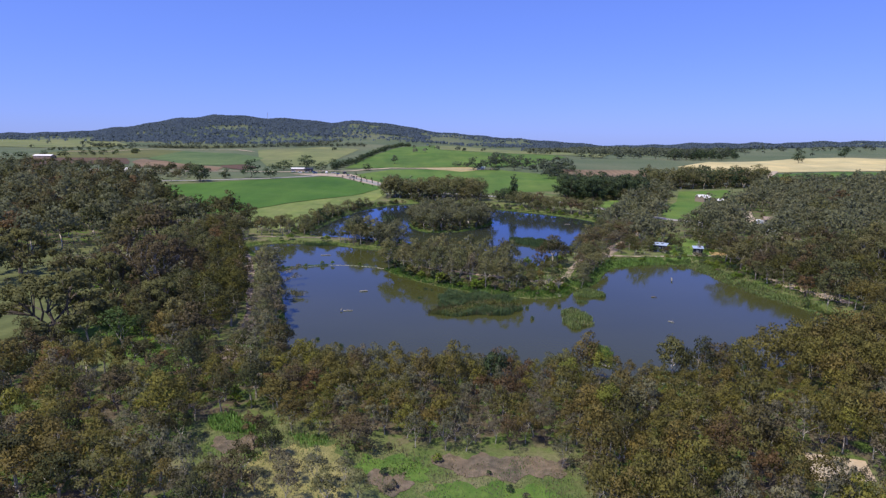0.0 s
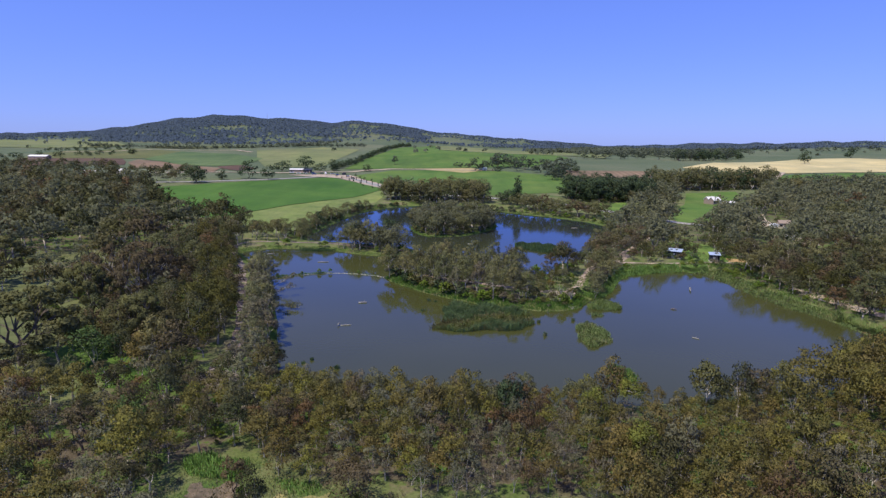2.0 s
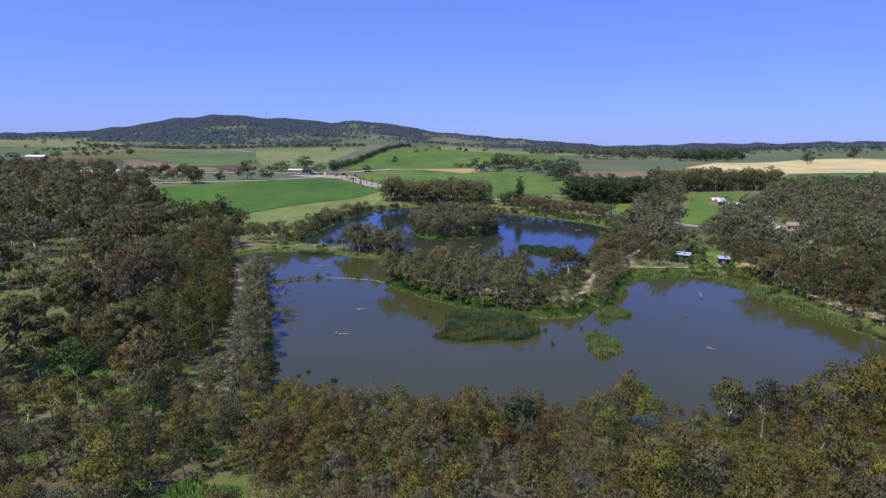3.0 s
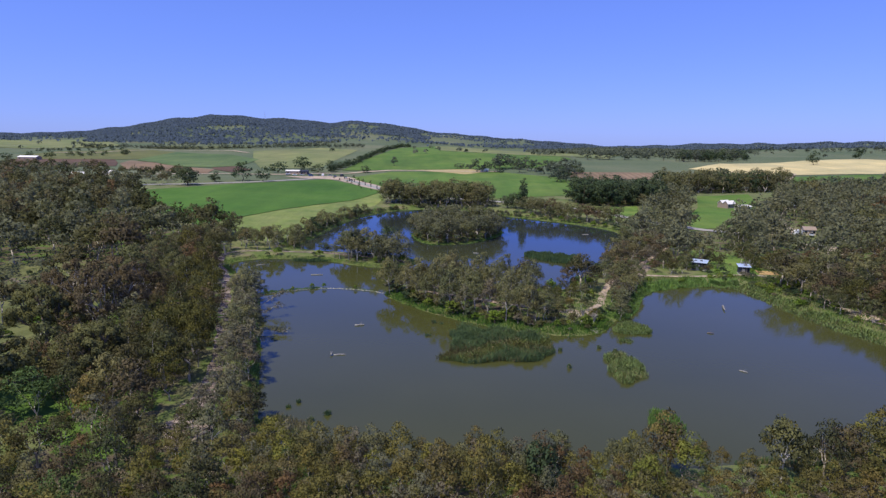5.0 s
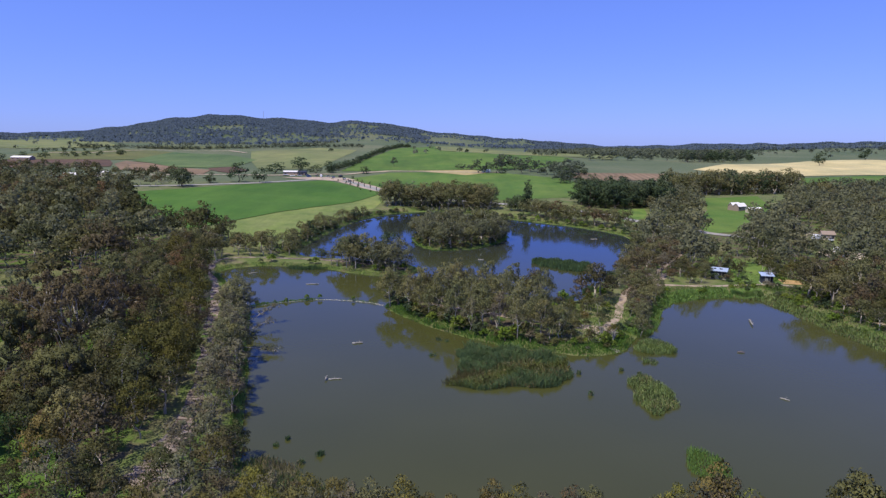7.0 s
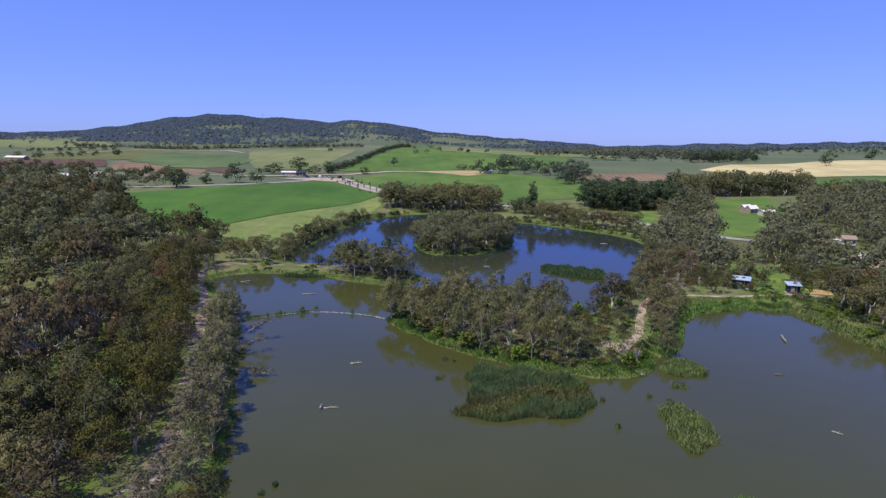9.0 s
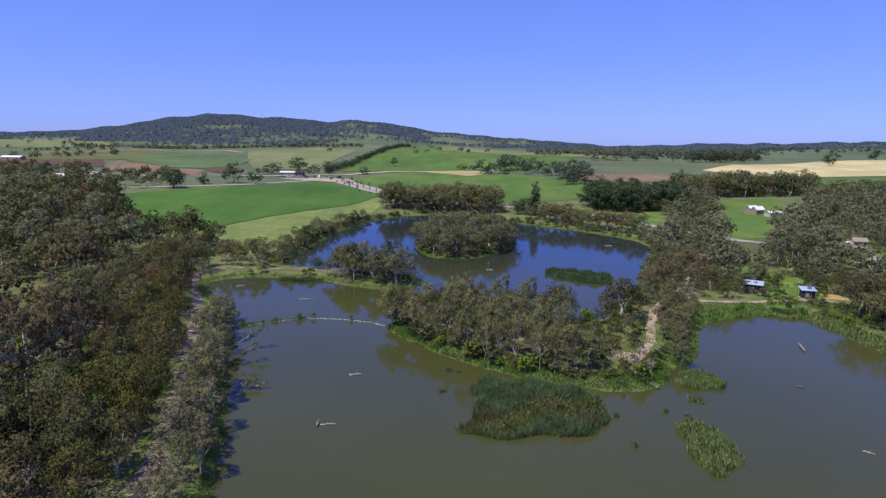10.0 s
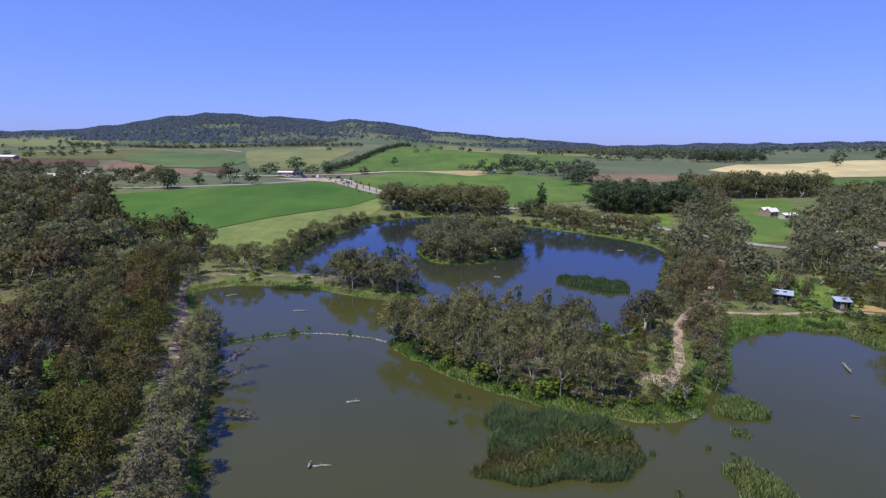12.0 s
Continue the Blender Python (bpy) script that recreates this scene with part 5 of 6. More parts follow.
def inside(poly, density, seed, ragged=0.8, hollow=0.0):
    rng = np.random.default_rng(seed)
    xs, ys = [p[0] for p in poly], [p[1] for p in poly]
    n = int((max(xs) - min(xs)) * (max(ys) - min(ys)) * density)
    x, y = rng.uniform(min(xs) - 1, max(xs) + 1, n), rng.uniform(min(ys) - 1, max(ys) + 1, n)
    d = away(smooth(poly), x, y) + ragged * 0.5 * (ripple(x * 1.6, y * 1.6))
    keep = d > rng.uniform(0, 0.6, n)
    keep &= ripple(x * 0.9 + 5, y * 0.9) > -1.2 + hollow
    return np.stack([x[keep], y[keep]], 1)


def along(line, inner, outer, density, seed, clump=0.0):
    """Points beside a line, from inner to outer to its left."""
    rng = np.random.default_rng(seed)
    out = []
    for (ax, ay), (bx, by) in zip(line, line[1:]):
        l = math.hypot(bx - ax, by - ay)
        n = int(l * abs(outer - inner) * density)
        k, o = rng.uniform(0, 1, n), rng.uniform(inner, outer, n)
        nx, ny = -(by - ay) / l, (bx - ax) / l
        out.append(np.stack([ax + (bx - ax) * k + nx * o, ay + (by - ay) * k + ny * o], 1))
    p = np.concatenate(out)
    return p[ripple(p[:, 0], p[:, 1]) > clump - 1.3]


REEDS_MAIN = ((-4.5, 143.5), (0, 142), (9, 143), (17.3, 142), (21, 150), (20.5, 156), (16.5, 161), (9.3, 163.5), (0, 163.5), (-1.5, 157), (-0.5, 151))
bed = inside(REEDS_MAIN, 105, 1, 2.0, -0.1)
slant = bed[:, 1] - 147.5 - 0.36 * bed[:, 0] + 1.6 * np.sin(bed[:, 0] / 2.3) + np.random.default_rng(3).normal(scale=1.4, size=len(bed))
rear, front, brown = slant > 3.0, slant < -4.2, bed[:, 0] + 0.5 * (150 - bed[:, 1]) + np.random.default_rng(4).normal(scale=1.5, size=len(bed)) < 4.5
blades("reed_bed", bed[rear], (0.9, 2.2), 0.026, "reed", "tall dark blue green reeds standing in water", straw=0.06, z=0, seed=1, lean=0.5, dry="sedge")
blades("reed_bed", bed[~rear & ~front & ~brown], (0.6, 1.5), 0.026, "reed_mixed", "trampled straw and olive reeds standing in water", straw=0.3, z=0, seed=9, lean=0.6, sunlit=True)
blades("reed_bed", bed[front & ~brown], (0.7, 1.8), 0.026, "reed", "dark green reeds standing in water", straw=0.12, z=0, seed=10, lean=0.5, dry="sedge")
blades("reed_bed", bed[~rear & brown], (0.5, 1.5), 0.026, "reed_mixed", "dark brown sedge standing in water", straw=0.6, z=0, seed=12, lean=0.5, dry="sedge")
REEDS_NORTH = ((37, 165), (40, 169.5), (45, 169.5), (47, 164.5), (43.5, 160), (38.5, 159.5))
blades("reed_bed", inside(((36, 157.2), (39.6, 157.6), (38.4, 153.6), (35.8, 154)), 120, 29, 0.8), (0.5, 1.0), 0.026, "reed_pale", "small clump of green reeds in shallow water", z=0, seed=29, straw=0.1, sunlit=True)
blades("reed_bed", inside(REEDS_NORTH, 140, 2, 1.2), (0.7, 1.4), 0.026, "reed_pale", "soft green reeds standing in shallow water", z=0, seed=2, straw=0.04, sunlit=True)
blades("reed_bed", inside(((31, 148.5), (35.2, 150), (37, 141.7), (35.5, 134.5), (30.8, 131.5), (29, 134.4), (30, 141.7)), 150, 3, 1.2), (0.5, 1.3), 0.027, "reed_pale", "green and straw reeds on a small islet", z=0, seed=3, straw=0.16, sunlit=True)
blades("reed_bed", inside(((30.2, 121), (33.9, 121.6), (36.2, 116.4), (33, 112.5), (29.4, 113.4)), 70, 4, 1.2), (0.5, 1.2), 0.045, "grass", "bright green reeds on a small islet", z=0, seed=4)
blades("reed_bed", inside(((27, 256), (38.8, 241.5), (48.5, 241.6), (50.5, 254), (42, 259), (33.5, 264)), 26, 5), (1.2, 2.0), 0.08, "reed", "dark green reeds standing in the back lake", z=0, seed=5)
blades("reed_bed", inside(((30, 207.5), (33.5, 209), (34, 205), (31, 203.5)), 40, 51), (0.9, 1.5), 0.06, "reed", "dark green reeds in the bay behind the peninsula", z=0, seed=51)
blades("reed_bed", inside(((36.5, 213), (41, 220), (43, 216), (39, 210)), 40, 52), (0.9, 1.5), 0.06, "reed", "dark green reeds in the bay behind the peninsula", z=0, seed=52)
blades("reed_bed", inside(((-58, 244.5), (-57, 241.5), (-44, 240.5), (-42, 243.5), (-48, 246)), 30, 6), (0.9, 1.5), 0.07, "reed", "dark green reeds along the pond edge", z=0, seed=6)
blades("reed_bed", inside(((-29, 113), (-33, 116), (-27, 119), (-20, 112), (-12, 107), (-12, 104), (-22, 107)), 40, 7), (0.8, 1.5), 0.05, "reed", "brownish rushes in the near corner", z=0, seed=7, straw=0.5)
blades("reed_bed", inside(((34, 105), (48, 107), (58, 110), (64, 113), (58, 106), (44, 102)), 40, 8), (0.7, 1.3), 0.05, "reed", "dull green rushes on the near shore", seed=8, straw=0.4)
EAST = ((40, 172), (46, 181), (52, 195), (58, 203), (68, 208), (80, 210.5), (88, 208), (90, 195), (91, 178), (93, 165), (97, 154), (99, 141))
blades("bank_grass", along(EAST[:7], -2.2, 4.0, 42, 11), (0.7, 1.5), 0.045, "reed_bright", "tall bright green reeds on the east bank", "grass", seed=11, z=None, straw=0.04, sunlit=True)
blades("bank_grass", along(EAST[5:], -3.4, 2.5, 36, 12), (0.6, 1.3), 0.045, "reed_pale", "green reeds along the east shore", "grass", seed=12, straw=0.12, sunlit=True)
CAPE = ((-20, 197),) + SHORE_SOUTH[:9]
blades("bank_grass", inside(((20, 163), (30, 161.5), (36, 166), (41, 178), (45, 192), (38, 201), (30, 201), (22, 196)), 9, 27, 2.0), (0.25, 0.7), 0.07, "lush", "rough green grass on the point of the peninsula", "grass", seed=27, straw=0.15)
blades("bank_grass", along(CAPE, -0.2, 4.6, 22, 13), (0.35, 1.1), 0.065, "lush", "lush green grass on the peninsula bank", "grass", seed=13, straw=0.05)
WEST = tuple(reversed(WATER[:8]))
blades("bank_grass", along(WEST, -1.6, 0.3, 26, 14, 0.5), (0.3, 0.9), 0.06, "grass", "bright green grass under the west bank trees", "grass", seed=14)
POND = tuple(WATER[7:17])
blades("bank_grass", along(POND, -0.4, 2.6, 16, 15), (0.25, 0.7), 0.07, "grass", "green grass along the pond", "grass", seed=15, straw=0.25)
blades("bank_grass", along(tuple(WATER[20:28]), -1.5, 7.0, 7, 16), (0.4, 1.0), 0.10, "grass", "rough green grass along the back lake", "grass", seed=16, straw=0.3)
blades("bank_grass", along(tuple(WATER[28:38]), -0.5, 2.4, 9, 17), (0.3, 0.8), 0.10, "grass", "green grass along the far shore", "grass", seed=17, straw=0.3)
blades("bank_grass", along(ISLAND + ISLAND[:1], -0.4, 1.6, 10, 18), (0.3, 0.7), 0.08, "lush", "green grass round the island", "grass", seed=18)
GLADE = ((-34, 70), (-26, 60), (18, 58), (19, 72), (8, 74), (-4, 76), (-12, 80), (-22, 82), (-27, 84), (-34, 84))
blades("meadow_tufts", inside(GLADE, 22, 19, 2.5, 0.2), (0.12, 0.45), 0.05, "reed_pale", "green and straw tussocks in the glade", "grass", seed=19, straw=0.6)
blades("lush_rushes", inside(((-35, 84.5), (-26, 84.3), (-24.6, 78.2), (-32.5, 78.2)), 60, 41, 1.2), (0.7, 1.5), 0.05, "reed_bright", "bright green rushes beside a muddy hollow", "rushes", seed=41, sunlit=True)
blades("lush_rushes", inside(((-22, 80), (-16, 79), (-15, 76.4), (-20.5, 76.2)), 60, 42, 1.2), (0.5, 1.1), 0.05, "reed_bright", "bright green rushes at the edge of the glade", "rushes", seed=42, sunlit=True)
blades("lush_rushes", inside(((-31.5, 74), (-23, 74.5), (-22.5, 72), (-30.5, 71.5)), 40, 43, 1.2), (0.4, 0.9), 0.05, "reed_bright", "bright green rushes beside a muddy hollow", "rushes", seed=43, sunlit=True)
blades("meadow_tufts", inside(((-10, 76.5), (-2.5, 75.5), (-2.6, 73.4), (-9.5, 73.8)), 30, 44, 1.2), (0.3, 0.8), 0.05, "reed_pale", "pale green tussocks in the glade", "grass", seed=44, straw=0.2, sunlit=True)
blades("lush_rushes", inside(((-10.5, 73.2), (-2, 72.4), (-1.4, 67.5), (-9, 69.8)), 30, 45, 1.0), (0.2, 0.5), 0.05, "lush", "low bright green herbs in the glade", "grass", seed=45, sunlit=True)
blades("meadow_tufts", inside(((-140, 190), (-112, 188), (-104, 220), (-134, 228)), 3.5, 20, 3), (0.2, 0.5), 0.1, "grass", "rough tussocks in the west clearing", "grass", seed=20, straw=0.5)
blades("meadow_tufts", inside(((58, 208), (66, 212), (80, 214.5), (92, 213), (99, 200), (108, 208), (104, 218), (79, 217.5), (62, 217)), 16, 23, 2), (0.25, 0.8), 0.07, "lush", "rough green grass behind the reeds", "grass", seed=23, straw=0.25)
blades("meadow_tufts", inside(((88, 215), (92, 198), (93, 176), (99, 150), (108, 152), (105, 180), (108, 206), (99, 217)), 14, 24, 2), (0.25, 0.8), 0.07, "lush", "rough green grass on the east shore", "grass", seed=24, straw=0.3)
blades("meadow_tufts", inside(((84, 222), (100, 222), (122, 214), (120, 226), (98, 236), (86, 238)), 6, 22, 2), (0.2, 0.5), 0.09, "grass", "green grass round the shelters", "grass", seed=22, straw=0.2)
for i, (x, y, r) in enumerate(((-27.8, 121.5, 0.7), (-26.6, 123.4, 0.6), (-26.1, 116.3, 0.5), (-23.2, 116.7, 0.9), (-21.0, 118.9, 0.8), (-4.8, 168.5, 0.9), (-2.9, 168.0, 0.7), (-6.0, 159, 1.1), (22.0, 149.7, 0.7),
                               (21.9, 140.0, 0.6), (30.6, 151.5, 0.7), (25.5, 157.5, 0.5), (33.6, 150, 0.6), (-54, 199, 0.8), (-66, 213, 0.7))):
    q = np.random.default_rng(60 + i).normal(scale=r * 0.3, size=(90, 2)) + (x, y)
    ob = blades("rush_tuft", q, (0.4, 1.1), 0.05, "reed", "small dark green rush tuft standing in water", "rushes", seed=70 + i, z=0, straw=0.2)
    ob["kind"], ob["group"] = "thing", "rush tufts in the lake"
    del ob["kind"]

# shrubs on the banks and in the glades
for line, step, keys, tall in ((CAPE, 1.0, ("bush", "bush_dark", "bush_grey", "bush_olive", "bush_olive"), (1.2, 3.8)), (EAST[:8], 4.0, ("bush", "bush_dark"), (1.2, 2.2)), (POND, 6.0, ("bush", "bush_dark"), (1.2, 3.2)), (WEST, 3.5, ("bush", "bush_grey"), (1.0, 2.2)), (tuple(WATER[29:41]), 2.0, ("bush_dark", "bush_grey", "bush_dark", "bush"), (1.4, 3.6)), (tuple(WATER[20:30]), 1.8, ("bush_dark", "bush_olive", "bush_grey"), (1.2, 3.4)), (ISLAND + ISLAND[:1], 1.6, ("bush_dark", "bush_olive", "bush_dark"), (1.4, 3.2))):
    for (ax, ay), (bx, by) in zip(line, line[1:]):
        l = math.hypot(bx - ax, by - ay)
        for i in range(max(1, int(l / step))):
            k, o = RNG.uniform(0, 1), RNG.uniform(*((-1.8, -0.6) if line is WEST else (0.9, 3.2) if step < 2.1 and step > 1.5 else (1.8, 5.0)))
            x, y = ax + (bx - ax) * k - (by - ay) / l * o, ay + (by - ay) * k + (bx - ax) / l * o
            if float(depth(np.array([x]), np.array([y]))[0]) < -0.6 and not on_path(x, y, 1.8):
                high = RNG.uniform(*tall)
                if line is CAPE and x > 18:    # the bare point of the peninsula
                    if i % 2:
                        continue
                    high = 0.7 + 0.35 * high
                plant(keys[int(RNG.integers(len(keys)))], x, y, high, "bank shrubs", wide=1.3)
for poly, n, keys, tall in ((((-92, 128), (-64, 126), (-60, 150), (-80, 190), (-96, 186)), 46, ("bush", "bush", "bush_dark"), (1.4, 3.4)), (GLADE, 14, ("bush_grey", "bush_dark", "bush"), (0.6, 1.4)), (((60, 212), (120, 210), (122, 234), (80, 244)), 60, ("bush", "bush_dark", "bush_grey"), (1.0, 2.6)),
                            (((-140, 120), (-78, 120), (-90, 160), (-120, 230), (-150, 230)), 26, ("bush_dark", "bush", "bush_grey"), (1.2, 3.0)), (((92, 168), (112, 160), (120, 212), (90, 214)), 100, ("bush", "bush", "bush_dark", "bush_grey"), (1.0, 2.8)),
                            (((-42, 92), (-26, 84), (-26, 100), (-40, 108)), 14, ("bush", "bush"), (0.8, 1.8))):
    q = inside(poly, 2.0, n)
    for x, y in q[RNG.choice(len(q), min(n, len(q)), replace=False)]:
        if float(depth(np.array([x]), np.array([y]))[0]) < -1 and not on_path(x, y, 2.0) and float(away(BANK_SAND, x, y)) < 0:
            plant(keys[int(RNG.integers(len(keys)))], x, y, RNG.uniform(*tall), "shrubs in the glades", wide=1.3)
wood(((-58, 58), (-38, 56), (-36, 70), (-38, 80), (-50, 80)), 3.4, (5.5, 8.5), {"grey": 0.42, "olive": 0.43, "gum": 0.15}, "trees of the near wood", wide=0.9)
for key, x, y, tall, wide in (("brown_round", -11.4, 74.6, 6.6, 0.95), ("grey", -14.8, 65.5, 6.2, 0.9), ("grey", -18.5, 67, 4.6, 1.0), ("gum", -13, 62.5, 5.5, 0.9), ("grey", -30.5, 65.5, 8.0, 0.9), ("grey", -34, 67, 8.6, 0.9), ("grey", -37, 65, 8.2, 0.95),
                             ("grey", -27, 64.5, 5.6, 0.9), ("olive", -46, 66, 8.8, 0.95), ("olive", -49.5, 68.5, 9.2, 0.95), ("olive", -44, 63, 8.0, 0.95), ("olive", -52, 64, 8.6, 0.95), ("grey", -40, 76, 6.0, 0.9), ("grey", -22, 65, 4.0, 1.0), ("grey", -17.5, 62.5, 5.4, 0.95), ("grey", -11.5, 66.5, 5.0, 0.85), ("grey", -20.5, 70, 3.6, 1.0), ("gum", -9.5, 63, 4.6, 0.9), ("grey", -25, 63, 6.4, 0.9), ("grey", 15.5, 70.5, 5.2, 0.9), ("rust", 18, 67, 5.6, 0.95)):
    plant(key, x, y, tall, "small trees in the glade", wide=wide)


# ---- things on the water ----
def log(x0, y0, x1, y1, r, label, rise=0.1, knots=3, seed=0, material=WOOD_GREY):
    """A tapered, slightly bent log afloat."""
    rng = np.random.default_rng(seed)
    a, b = np.array([x0, y0, rise * 0.5]), np.array([x1, y1, rise])
    pts = [a + (b - a) * k + (0 if k in (0, 1) else 1) * np.array([*rng.normal(scale=0.06, size=2), 0.03]) for k in np.linspace(0, 1, 6)]
    root = base("floating_log", pose(0, 0, 0), label, "log", "logs in the lake")
    v, f = tube(pts, [r, r * 0.98, r * 0.9, r * 0.86, r * 0.75, r * 0.6], 8)
    f.append(tuple(range(7, -1, -1)))
    part("stem", v, f, material, root)
    for i in range(knots):
        k = rng.uniform(0.2, 0.85)
        q = a + (b - a) * k + (0, 0, r * 0.5)
        e = q + np.array([*rng.normal(scale=0.25, size=2), rng.uniform(0.2, 0.45)])
        v, f = tube([q, (q + e) / 2, e], [r * 0.3, r * 0.22, r * 0.1], 5)
        part("stub", v, f, material, root)


log(-23.4, 166.1, -21.2, 166.5, 0.22, "grey weathered log with a raised stub afloat", 0.12, 3, 1)
log(-24.8, 146.1, -22.4, 146.3, 0.13, "thin grey log floating on the lake", 0.08, 2, 2)
log(-25.3, 145.4, -25.1, 146.6, 0.15, "short grey log end standing from the water", 0.5, 1, 3)
log(72.9, 186.0, 71.2, 181.0, 0.22, "long pale bleached log lying in the water", 0.35, 2, 4)
log(54.6, 139.3, 55.6, 138.1, 0.10, "thin pale log floating on the lake", 0.08, 1, 5)
log(-45.4, 220.3, -41.6, 220.6, 0.14, "thin dark log floating in the pond", 0.12, 2, 6)
log(-67.5, 234.6, -65, 236.2, 0.16, "grey branch floating in the pond", 0.15, 2, 7)
log(9.6, 261.9, 11.6, 261.2, 0.18, "pale short log in the channel", 0.1, 1, 8)
log(58.4, 162.4, 59.8, 162.0, 0.12, "small dark branch in the water", 0.15, 2, 9, BARK_DARK)


def platform(x, y, turn, long, wide, label):
    """A flat floating platform of planks on two bearers."""
    root = base("floating_platform", pose(x, y, 0, 0, 0, turn), label, "platform")
    n = max(4, int(wide / 0.16))
    for i in range(n):
        bm = bmesh.new()
        bmesh.ops.create_cube(bm, size=1, matrix=Matrix.LocRotScale((0, -wide / 2 + (i + 0.5) * wide / n, 0.20 + 0.006 * (i % 3)), None, (long, wide / n * 0.9, 0.04)))
        part_bm("plank", bm, WOOD_GREY, root)
    for k in (-1, 1):
        bm = bmesh.new()
        bmesh.ops.create_cube(bm, size=1, matrix=Matrix.LocRotScale((k * long * 0.35, 0, 0.08), None, (0.18, wide, 0.2)))
        part_bm("bearer", bm, BARK_DARK, root)


platform(31.2, 109.4, -38, 2.7, 0.8, "pale floating wooden platform in the lake")
platform(65.6, 312.8, 10, 3.0, 1.6, "dark floating platform in the back lake")


def stone_mesh(seed):
    rng = np.random.default_rng(seed)
    bm = bmesh.new()
    bmesh.ops.create_icosphere(bm, subdivisions=1, radius=0.5)
    for v in bm.verts:
        v.co = Vector((v.co.x * 1.2, v.co.y * 0.85, v.co.z * 0.7)) * rng.uniform(0.78, 1.15)
    me = bpy.data.meshes.new("stone")
    bm.to_mesh(me)
    bm.free()
    me.materials.append(M_STONE)
    return me


def weir():
    line = ((-56, 193), (-51, 197), (-46.5, 199.6), (-39, 202.5), (-33, 202.2), (-28, 201.2), (-23, 199.3), (-19.5, 197))
    root = base("stone_weir", pose(0, 0, 0), "low curved weir of pale stones between two ponds", "weir")
    stones = [stone_mesh(90 + i) for i in range(5)]
    rng = np.random.default_rng(33)
    for (ax, ay), (bx, by) in zip(line, line[1:]):
        n = int(math.hypot(bx - ax, by - ay) / 0.26)
        for i in range(n):
            k = (i + rng.uniform(0, 1)) / n
            ob = new("stone", stones[int(rng.integers(5))])
            ob.parent = root
            ob.matrix_basis = Matrix.LocRotScale((ax + (bx - ax) * k + rng.normal() * 0.12, ay + (by - ay) * k + rng.normal() * 0.16, rng.uniform(-0.05, 0.05)), Euler((rng.normal() * 0.2, 0, rng.uniform(0, 6.28))), (rng.uniform(0.4, 0.7), rng.uniform(0.35, 0.55), rng.uniform(0.2, 0.4)))
    blades("bank_grass", along(line[:4], -0.5, 0.6, 45, 31), (0.25, 0.7), 0.05, "grass", "green grass along the weir", "grass", seed=31, z=0.15)
    blades("bank_grass", along(line[3:], -0.4, 0.5, 20, 32, 0.4), (0.2, 0.5), 0.05, "grass", "sparse grass along the weir", "grass", seed=32, z=0.15)
    for x, y, tall in ((-46.3, 199.8, 1.2), (-41.2, 202.0, 1.7), (-37.8, 202.7, 1.6), (-28.3, 201.4, 1.3), (-49, 198.4, 0.9)):
        plant("bush", x, y, tall, "bank shrubs", z=0.1, wide=1.2)


weir()


def fallen_tree(points, r, label, leafy=True, seed=0):
    """A fallen bough reaching over the water, with twigs and some leaves."""
    rng = np.random.default_rng(seed)
    p = np.array(points, float)
    root = base("fallen_branch", pose(0, 0, 0), label, "branch")
    v, f = tube(p, np.linspace(r, r * 0.3, len(p)), 6)
    part("bough", v, f, BARK, root)
    ends = []
    for i in range(12):
        k = rng.uniform(0.35, 1) * (len(p) - 1)
        q = p[int(k)] + (p[min(int(k) + 1, len(p) - 1)] - p[int(k)]) * (k % 1)
        e = q + rng.normal(scale=0.55, size=3) * (1, 1, 0.5) + (0.3, 0, 0.3)
        v, f = tube([q, (q + e) / 2 + (0, 0, 0.15), e], [r * 0.3, r * 0.2, r * 0.06], 4)
        part("twig", v, f, BARK, root)
        ends.append(e)
    if leafy:
        foliage("foliage", leaf_cloud(rng, np.array(ends), np.full(len(ends), 0.75), 520, 0.13), LEAF["grey"], root)


fallen_tree([(-45, 160.5, 1.0), (-42, 160, 0.9), (-40, 159.5, 0.7), (-37.5, 159.2, 0.6)], 0.12, "fallen leafy bough lying in the water by the bank", True, 1)
fallen_tree([(-50, 176, 1.2), (-47.5, 178, 2.4), (-45.5, 180, 3.6), (-44, 181.5, 4.2)], 0.10, "pale leaning bough over the lake", True, 2)
fallen_tree([(-48, 170, 1.0), (-45.5, 171.5, 2.0), (-43.5, 173, 3.0)], 0.08, "pale leaning bough over the lake", True, 3)
fallen_tree([(31, 163.5, 0.5), (31.8, 162, 0.6), (32.4, 160.6, 0.4)], 0.10, "bleached fallen branch at the water edge", False, 4)


def dead_tree(x, y, tall, seed):
    rng = np.random.default_rng(seed)
    root = base("dead_tree", pose(x, y, height(x, y)), "dead grey tree with bare forked branches", "tree")
    v, f = tube([(0, 0, -0.1), (0.1, 0.05, tall * 0.3), (0.2, 0, tall * 0.55)], [0.16, 0.13, 0.09], 6)
    part("trunk", v, f, WOOD_GREY, root)
    for i in range(14):
        k = rng.uniform(0.15, 0.55)
        q = np.array([0.35 * k, 0.02, tall * k])
        a = rng.uniform(0, 6.28)
        e = q + np.array([math.cos(a), math.sin(a), 0]) * rng.uniform(0.25, 0.5) * tall * 0.7 + (0, 0, rng.uniform(0.1, 0.45) * tall)
        v, f = tube([q, q * 0.4 + e * 0.6 + (0, 0, 0.1 * tall), e], [0.07, 0.045, 0.015], 4)
        part("branch", v, f, WOOD_GREY, root)


dead_tree(30, 165.5, 5.0, 1)
dead_tree(33, 166.0, 4.0, 2)
dead_tree(-73, 150, 12, 3)
dead_tree(96.5, 221.5, 5.5, 4)


